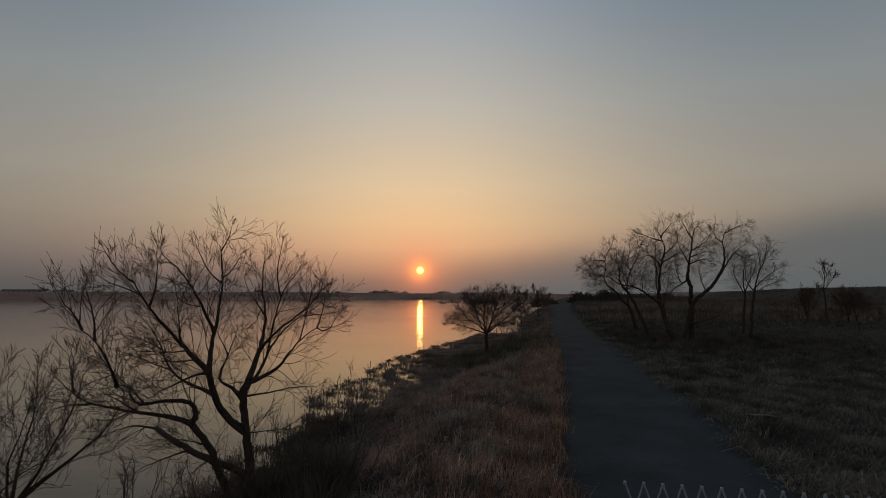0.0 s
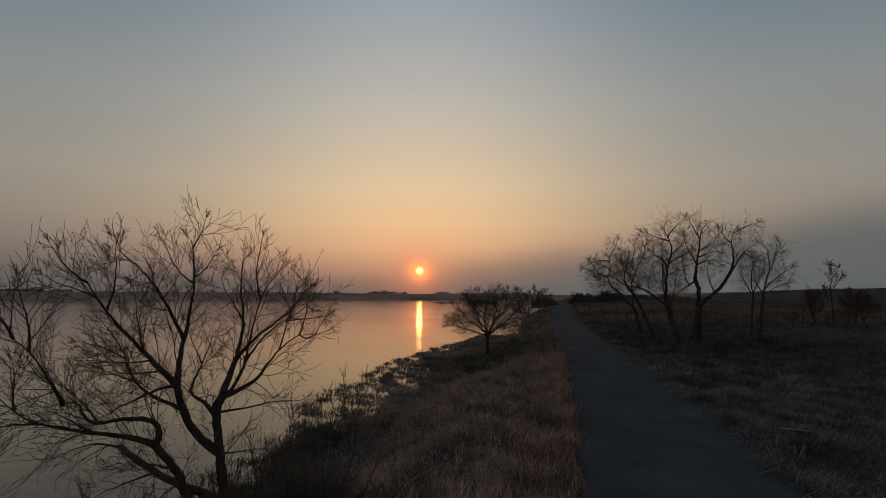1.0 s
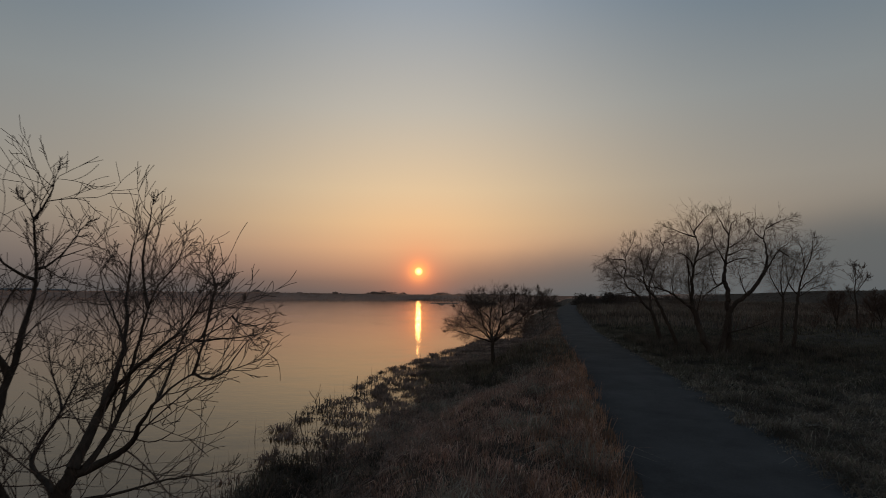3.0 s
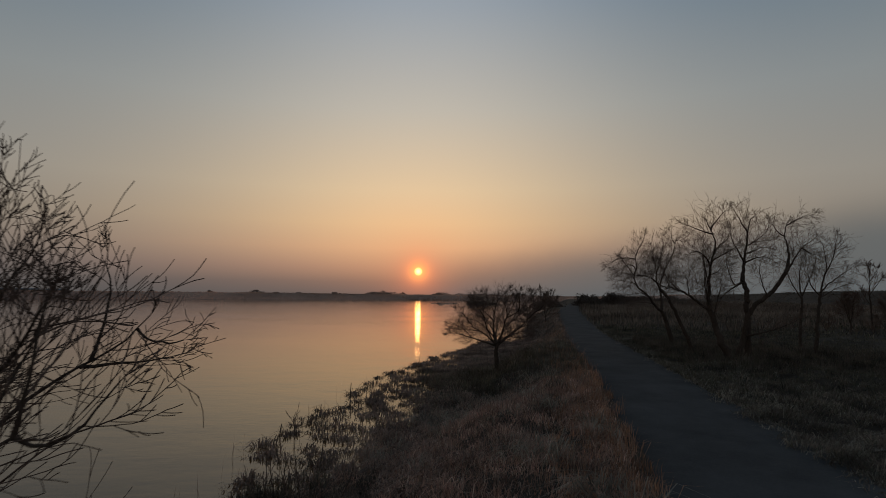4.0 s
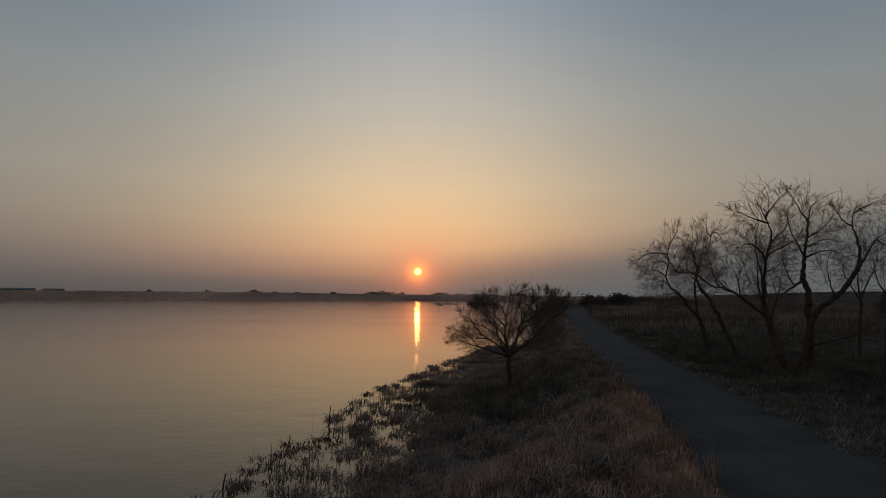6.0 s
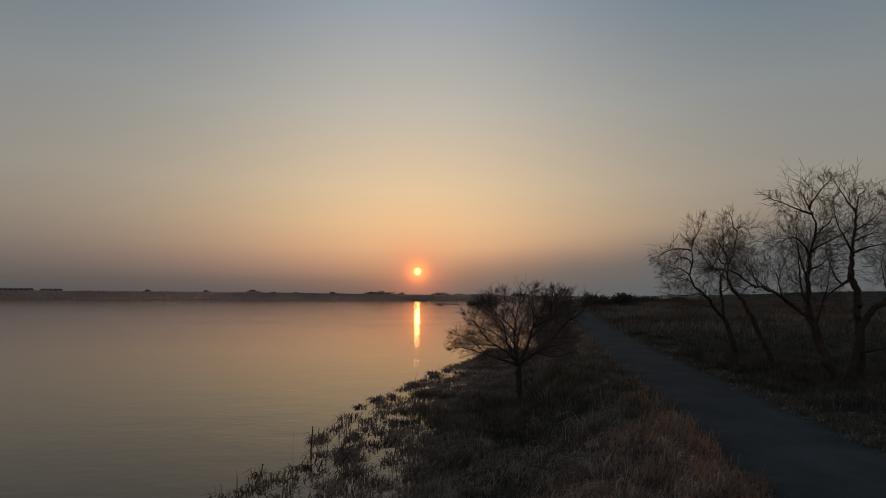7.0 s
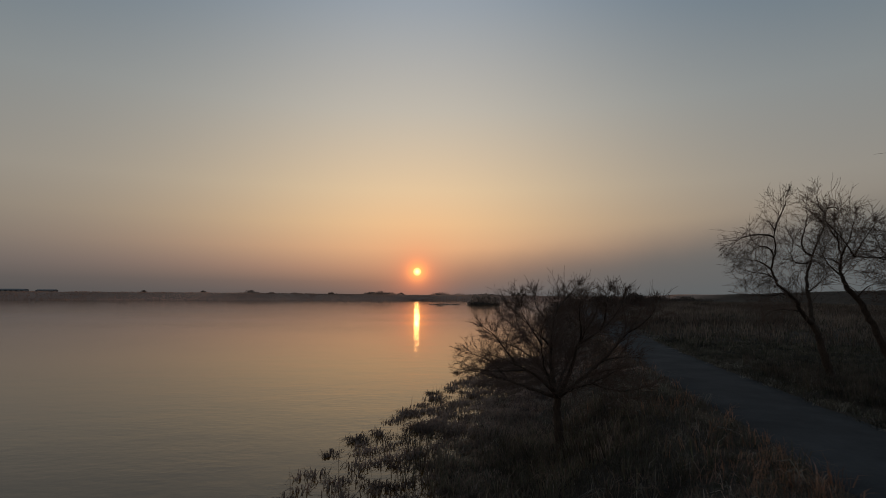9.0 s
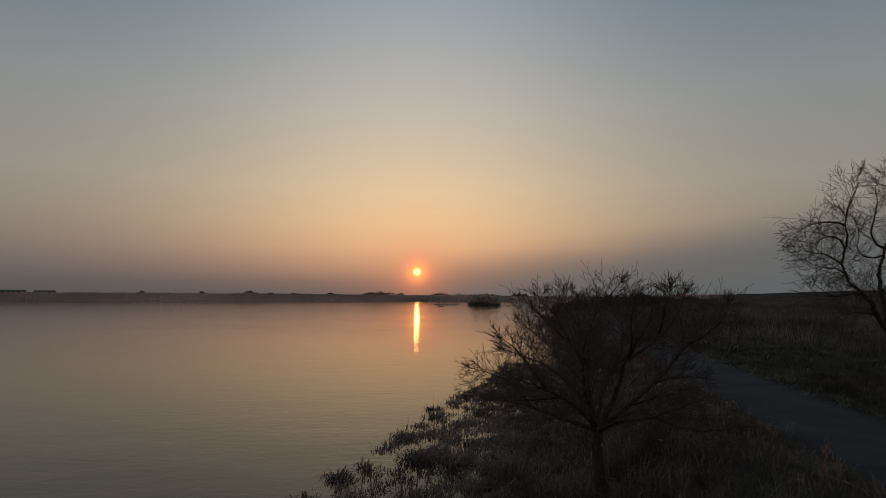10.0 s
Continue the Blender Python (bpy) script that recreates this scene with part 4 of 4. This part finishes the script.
def far_building(x, y, length, height, windows):
    """A long low building with a shallow gabled roof."""
    root = tagged(new("far_building"), "long low grey building on the far bank", "building")
    root.location = ground_at(x, y, 0.3)
    bm = bmesh.new()
    bmesh.ops.create_cube(bm, size=1, matrix=Matrix.LocRotScale((0, 0, height / 2), None, (length, 9, height)))
    wall = part("wall", bm, PLASTER, root)
    bm = bmesh.new()
    ends = [[bm.verts.new((sx * (length / 2 + 0.4), sy, sz)) for sy, sz in ((-5, height), (5, height), (0, height + 1.4))] for sx in (-1, 1)]
    bm.faces.new(ends[0])
    bm.faces.new(ends[1][::-1])
    for i in range(3):
        bm.faces.new((ends[0][i], ends[1][i], ends[1][(i + 1) % 3], ends[0][(i + 1) % 3]))
    part("roof", bm, ROOFING, root)
    for i in range(windows):
        bm = bmesh.new()
        bmesh.ops.create_cube(bm, size=1, matrix=Matrix.LocRotScale(((i + 0.5) / windows * length - length / 2, -4.52, height * 0.55), None, (length / windows * 0.5, 0.1, height * 0.4)))
        part("window", bm, WINDOW, root)
    return root


far_building(-615, 800, 60, 3.6, 8)
far_building(-560, 805, 26, 3.2, 4)


# ---- folding gate across the road ----
def build_gate():
    """A folding lattice gate of steel bars, with capped peaks, between two end posts."""
    root = tagged(new("folding_gate"), "grey steel folding lattice gate drawn across the road", "gate")
    a, b = Vector((1.92, 5.75, 0)), Vector((4.79, 5.17, 0))
    count, low, top = 16, 2.02, 3.59
    root.location = (a.x, a.y, 1.9)
    shift = -Vector(root.location)

    def bar(name, p, q, r, label=""):
        wood = Wood()
        wood.tube([p + shift, p.lerp(q, 0.5) + shift, q + shift], [r, r, r], 6)
        return under(wood.object(name, STEEL), root, label)

    def spot(i, z, off=0.0):
        p = a.lerp(b, i / count)
        return Vector((p.x, p.y + off, z))

    for i in range(count):
        if i + 3 <= count:
            bar("slat", spot(i, top), spot(i + 3, low), 0.010)
        if i - 3 >= -0.5:
            bar("slat", spot(i, top, 0.025), spot(i - 3, low, 0.025), 0.010)
        bar("cap", spot(i, top - 0.012, 0.012), spot(i, top + 0.022, 0.012), 0.016, "dark rivet cap")
    for i, span in ((0, 2), (0, 1), (count, -2), (count, -1)):
        bar("slat", spot(i + span, top, 0.0 if span < 0 else 0.025), spot(i, low + (top - low) * (1 - abs(span) / 3), 0.0 if span < 0 else 0.025), 0.010)
    for i in (count + 0.2,):
        bar("post", spot(i, 1.8, 0.012), spot(i, top + 0.05, 0.012), 0.03)
    return root


build_gate()

# ---- grass and reeds ----
rng = np.random.default_rng(7)


def scatter(count, x0, x1, y0, y1, keep):
    x, y = rng.uniform(x0, x1, count), rng.uniform(y0, y1, count)
    ok = keep(x, y) > rng.random(count)
    x, y = x[ok], y[ok]
    return np.stack([x, y, land(x, y)], 1)


def tufted(centres, each, spread):
    at = np.repeat(centres, each, 0)
    at[:, :2] += rng.normal(0, spread, (len(at), 2))
    return at


def plant(name, label, mat, centres, each, spread, height, width, lean, droop=0.5, uneven=0.45, fan=False):
    """Tufts of blades at the centres; growth is uneven from patch to patch."""
    at = tufted(centres, each, spread)
    n, x, y = len(at), at[:, 0], at[:, 1]
    tall = rng.uniform(*height, n) * (1 + uneven * (waves(x, y, 3.7, 12) + 0.7 * waves(x, y, 1.4, 13)))
    ob = blades(name, mat, at, np.maximum(tall, 0.05), rng.uniform(*width, n), rng.uniform(*lean, n), rng, droop, each, np.repeat(centres, each, 0) if fan else None)
    return tagged(ob, label, "grass", kind="stuff")


def to_shore(x, y):
    return x - shore(y)


def to_road(x, y):
    return x - road_x(y)


at = scatter(45000, -8, 16, 4, 40, lambda x, y: (to_shore(x, y) > 3.4) * (to_road(x, y) < -2.35) * (1 - 0.85 * smooth(28, 38, y + 3 * waves(x, y, 9, 15))))
plant("bank_grass", "tangled dry grey-brown grass on the river bank", GRASS, at, 4, 0.1, (0.15, 0.5), (0.008, 0.02), (0.3, 1.6), 0.6)
at = scatter(42000, -6, 18, 26, 78, lambda x, y: (to_shore(x, y) > 4.0) * (to_road(x, y) < -2.35) * smooth(28, 38, y + 3 * waves(x, y, 9, 15)) * (1 - 0.8 * smooth(48, 56, y)))
plant("bank_weeds", "dark dull-green weeds and dead grass round the bank tree", WEEDS, at, 4, 0.1, (0.15, 0.5), (0.008, 0.022), (0.2, 1.4), 0.6)
at = scatter(14000, -4, 34, 47, 125, lambda x, y: (to_shore(x, y) > 3.6) * (to_road(x, y) < -2.1) * smooth(46, 56, y))
plant("bank_grass", "dry brown grass on the bank beyond the bush tree", REED, at, 4, 0.2, (0.15, 0.5), (0.02, 0.045), (0.3, 1.4), 0.6)
at = scatter(9000, -8, 14, 4, 60, lambda x, y: (to_shore(x, y) > 3.4) * (to_road(x, y) < -2.5) * smooth(0.1, 0.6, waves(x, y, 4.5, 8)) * (1 - 0.7 * smooth(30, 40, y)))
plant("bent_straw", "pale bent straw lying in tufts on the bank", STRAW, at, 10, 0.12, (0.3, 0.75), (0.012, 0.028), (0.7, 2.0), 0.45)
at = scatter(34000, -2, 18, 4, 80, lambda x, y: smooth(-5.0 - 2.5 * smooth(36, 50, y), -2.4, to_road(x, y)) * (1 - 0.86 * smooth(33, 43, y)) * (to_road(x, y) < -2.05 - 0.25 * waves(x, y, 2.3, 9)))
plant("verge_grass", "russet dry grass along the road's edge", RUSSET, at, 5, 0.07, (0.18, 0.6), (0.007, 0.016), (0.15, 1.0))
at = scatter(60000, 4, 40, 4, 40, lambda x, y: (to_road(x, y) > 2.05 + 0.25 * waves(x, y, 2.7, 9)) * np.clip(1.2 - to_road(x, y) / 26, 0.15, 1) * (1 - 0.9 * smooth(24, 36, y + 3 * waves(x, y, 8, 17))))
plant("field_grass", "flattened dry grass in the dark field beside the road", FIELD, at, 5, 0.12, (0.12, 0.36), (0.01, 0.025), (0.7, 2.1), 0.5)
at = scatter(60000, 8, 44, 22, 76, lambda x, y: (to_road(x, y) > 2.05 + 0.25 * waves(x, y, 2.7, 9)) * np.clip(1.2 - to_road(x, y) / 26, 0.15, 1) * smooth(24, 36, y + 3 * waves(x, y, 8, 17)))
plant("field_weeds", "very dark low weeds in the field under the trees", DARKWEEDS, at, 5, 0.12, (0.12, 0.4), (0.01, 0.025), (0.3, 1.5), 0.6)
at = scatter(30000, 18, 140, 60, 240, lambda x, y: (to_road(x, y) > 2.4) * (to_road(x, y) < 96) * np.clip(1.3 - to_road(x, y) / 120, 0.3, 1) * smooth(58, 74, y))
plant("field_weeds", "dark low weeds between the far field's reeds", DARKWEEDS, at, 4, 0.4, (0.2, 0.6), (0.05, 0.11), (0.2, 1.2), 0.6)
at = scatter(24000, 60, 330, 20, 560, lambda x, y: smooth(88, 96, to_road(x, y)) * (to_road(x, y) < 130))
plant("levee_grass", "dull dry grass on the low dyke behind the field", DARKSCRUB, at, 5, 0.9, (0.15, 0.45), (0.2, 0.4), (0.4, 1.4), 0.6)
at = scatter(20000, 4, 24, 4, 78, lambda x, y: (to_road(x, y) > 1.9 + 0.2 * waves(x, y, 1.9, 24)) * (1 - smooth(2.3, 3.3, to_road(x, y) + 0.5 * waves(x, y, 4.3, 25))) * smooth(-0.7, 0.3, waves(x, y, 3.3, 18)))
plant("verge_straw", "pale flattened straw along the far edge of the road", STRAW, at, 7, 0.12, (0.10, 0.28), (0.010, 0.022), (0.6, 1.8), 0.5)
at = scatter(8000, 5, 26, 4, 60, lambda x, y: (to_road(x, y) > 2.3) * smooth(0.0, 0.6, waves(x, y, 5.5, 11)) * np.clip(1.5 - to_road(x, y) / 5, 0.12, 1))
plant("bent_straw", "pale bent straw lying in tufts beside the road", STRAW, at, 8, 0.14, (0.15, 0.45), (0.012, 0.026), (0.8, 1.8), 0.45)
def reedy(x, y):
    """How closely the reeds stand: in clumps in the shallows, closing up towards the bank."""
    out, open_water = to_shore(x, y), smooth(23, 28, y) - smooth(46, 51, y)
    clumps = waves(x, y, 1.6, 6) + 0.5 * waves(x, y, 0.8, 26)
    dense = clumps + (0.27 - 0.14 * open_water) * out - 0.62 + 0.37 * open_water + 0.6 * smooth(46, 52, y) + 0.24 * (smooth(20, 24, y) - smooth(31, 35, y)) * smooth(0.6, 2.2, out) + 0.35 * (1 - smooth(17, 24, y))
    return (out > 0.2 - 0.8 * smooth(23, 30, y)) * (out < 8.0) * (1 - 0.9 * smooth(4.6, 8.0, out)) * smooth(-0.02, 0.12, dense)


at = scatter(9500, -10, 14, 4, 78, reedy)
at[:, 2] = np.maximum(at[:, 2], -0.1)
plant("reeds", "dark broken reeds standing in the shallow water", REED, at, 30, 0.15, (0.18, 0.5), (0.026, 0.055), (0.35, 1.5), 0.7, 0.3, True)
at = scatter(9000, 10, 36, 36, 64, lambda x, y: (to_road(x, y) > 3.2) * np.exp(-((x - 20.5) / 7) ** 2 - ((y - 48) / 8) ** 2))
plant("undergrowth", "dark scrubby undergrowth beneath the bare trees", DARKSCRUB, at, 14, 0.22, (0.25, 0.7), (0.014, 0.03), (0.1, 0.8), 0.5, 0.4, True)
at = scatter(1100, 6, 60, 8, 75, lambda x, y: (to_road(x, y) > 3.0) * smooth(0.2, 0.6, waves(x, y, 7.5, 16)))
plant("undergrowth", "dark brambles and dead stems scattered over the field", DARKSCRUB, at, 14, 0.2, (0.2, 0.6), (0.014, 0.03), (0.2, 1.0), 0.5, 0.4, True)
at = scatter(5200, -8, 1, 4, 27, lambda x, y: smooth(0.9, 2.2, to_shore(x, y) + 0.7 * waves(x, y, 2.2, 27)) * (to_shore(x, y) < 5.0) * (1 - smooth(21, 27, y)))
at[:, 2] = np.maximum(at[:, 2], -0.05)
plant("bank_scrub", "dark matted weeds along the foot of the bank", DARKSCRUB, at, 20, 0.16, (0.2, 0.55), (0.014, 0.034), (0.2, 1.3), 0.55, 0.35, True)
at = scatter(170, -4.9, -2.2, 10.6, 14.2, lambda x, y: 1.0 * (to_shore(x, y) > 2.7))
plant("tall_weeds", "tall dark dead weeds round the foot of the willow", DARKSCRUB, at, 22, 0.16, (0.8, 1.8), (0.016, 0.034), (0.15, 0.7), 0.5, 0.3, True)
at = scatter(1300, -2, 7.5, 38, 49, lambda x, y: (to_shore(x, y) > 2.0) * np.exp(-((x - 2.6) / 2.8) ** 2 - ((y - 43.2) / 3.0) ** 2))
plant("tall_weeds", "brown dead weeds beneath the low bush tree", WEEDS, at, 20, 0.2, (0.3, 0.85), (0.016, 0.034), (0.2, 0.9), 0.5, 0.4, True)
at = scatter(700, -10, 12, 4, 78, lambda x, y: (to_shore(x, y) > -0.6) * (to_shore(x, y) < 4.5) * 1.0)
at[:, 2] = np.maximum(at[:, 2], -0.1)
plant("reed_stalks", "thin upright dead reed stalks in the shallow water", REED, at, 2, 0.2, (0.7, 1.3), (0.012, 0.02), (0.02, 0.3))
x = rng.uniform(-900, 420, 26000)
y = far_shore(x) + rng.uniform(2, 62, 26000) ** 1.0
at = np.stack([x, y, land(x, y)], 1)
plant("far_reeds", "pale ragged reeds clothing the far river bank", FARHAZE, at, 2, 0.8, (0.5, 1.2), (0.3, 0.6), (0.1, 0.5), 0.5, 0.3)
at = scatter(3500, 2, 60, 75, 200, lambda x, y: (to_shore(x, y) > 0) * (to_shore(x, y) < 9) * 1.0)
plant("reeds", "brown reeds along the far stretch of the shore", FARREED, at, 3, 0.3, (0.3, 0.8), (0.05, 0.1), (0.1, 0.6))
at = scatter(46000, 4, 130, 66, 240, lambda x, y: (to_shore(x, y) > 6) * (to_road(x, y) > 2.6) * smooth(66, 100, y + 8 * waves(x, y, 17, 14)))
plant("reed_bed", "tall brown reed bed in the field beyond the road", FARREED, at, 3, 0.3, (0.3, 1.3), (0.05, 0.10), (0.1, 0.6))

at = scatter(16000, -6, 3, -14, 4.4, lambda x, y: (to_shore(x, y) > 3.4) * (to_road(x, y) < -2.1) * 1.0)
plant("bank_grass", "tangled dry grass on the bank behind the gate", GRASS, at, 4, 0.12, (0.15, 0.5), (0.012, 0.026), (0.3, 1.6), 0.6)
at = scatter(12000, 3, 30, -14, 4.4, lambda x, y: (to_road(x, y) > 2.05) * np.clip(1.2 - to_road(x, y) / 26, 0.15, 1))
plant("field_grass", "flattened dry grass in the field behind the gate", FIELD, at, 5, 0.14, (0.12, 0.4), (0.014, 0.03), (0.3, 1.6), 0.6)

# ---- small things on the bank ----
def build_stake(x, y, high, lean):
    wood = Wood()
    wood.tube([Vector((0, 0, -0.3)), Vector((lean * 0.5, 0, high * 0.5)), Vector((lean, 0.02, high))], [0.026, 0.024, 0.019], 7)
    ob = tagged(wood.object("stake", BARK), "weathered dark wooden stake standing in the shallows", "stake")
    ob.location = (x, y, 0)


def fallen_branch(x, y, length, turn, seed):
    rng = random.Random(seed)
    root = tagged(new("fallen_branch"), "pale broken branch lying in the dry grass", "branch")
    root.location, root.rotation_euler = ground_at(x, y, -0.12), (0, 0, radians(turn))
    line = course(rng, Vector((0, 0, 0)), Vector((1, 0, 0.06)), length, 7, 0.08, 0)
    stem = Wood()
    stem.tube(line, [0.026 - 0.002 * k for k in range(8)], 6)
    under(stem.object("stem", DEADWOOD), root)
    for f, side in ((0.35, 1), (0.55, -1), (0.75, 1)):
        p, w = along(line, f)
        twig = Wood()
        twig.tube(course(rng, p, Vector((0.8, side * 0.6, 0.15)), length * 0.35, 4, 0.1, 0), [0.012, 0.011, 0.009, 0.008, 0.006], 5)
        under(twig.object("twig", DEADWOOD), root)


def litter_bag(x, y, size, seed):
    rng = random.Random(seed)
    bm = bmesh.new()
    bmesh.ops.create_icosphere(bm, subdivisions=2, radius=size)
    for v in bm.verts:
        v.co = Vector((v.co.x * 1.3, v.co.y, v.co.z * 0.6)) * rng.uniform(0.7, 1.15)
    mesh = bpy.data.meshes.new("plastic_bag")
    bm.to_mesh(mesh)
    bm.free()
    mesh.materials.append(LITTER)
    ob = tagged(new("plastic_bag", mesh), "crumpled white plastic scrap caught in the grass", "litter")
    ob.location = ground_at(x, y, -size * 0.9)


build_stake(-5.05, 38.0, 0.95, 0.05)
build_stake(-6.6, 30.5, 0.5, 0.08)
fallen_branch(8.9, 16.4, 1.4, -35, 1)
fallen_branch(7.6, 42.4, 1.3, -50, 2)
fallen_branch(10.2, 21.5, 1.0, 20, 3)
litter_bag(5.7, 46.2, 0.05, 4)
litter_bag(6.4, 45.2, 0.04, 5)
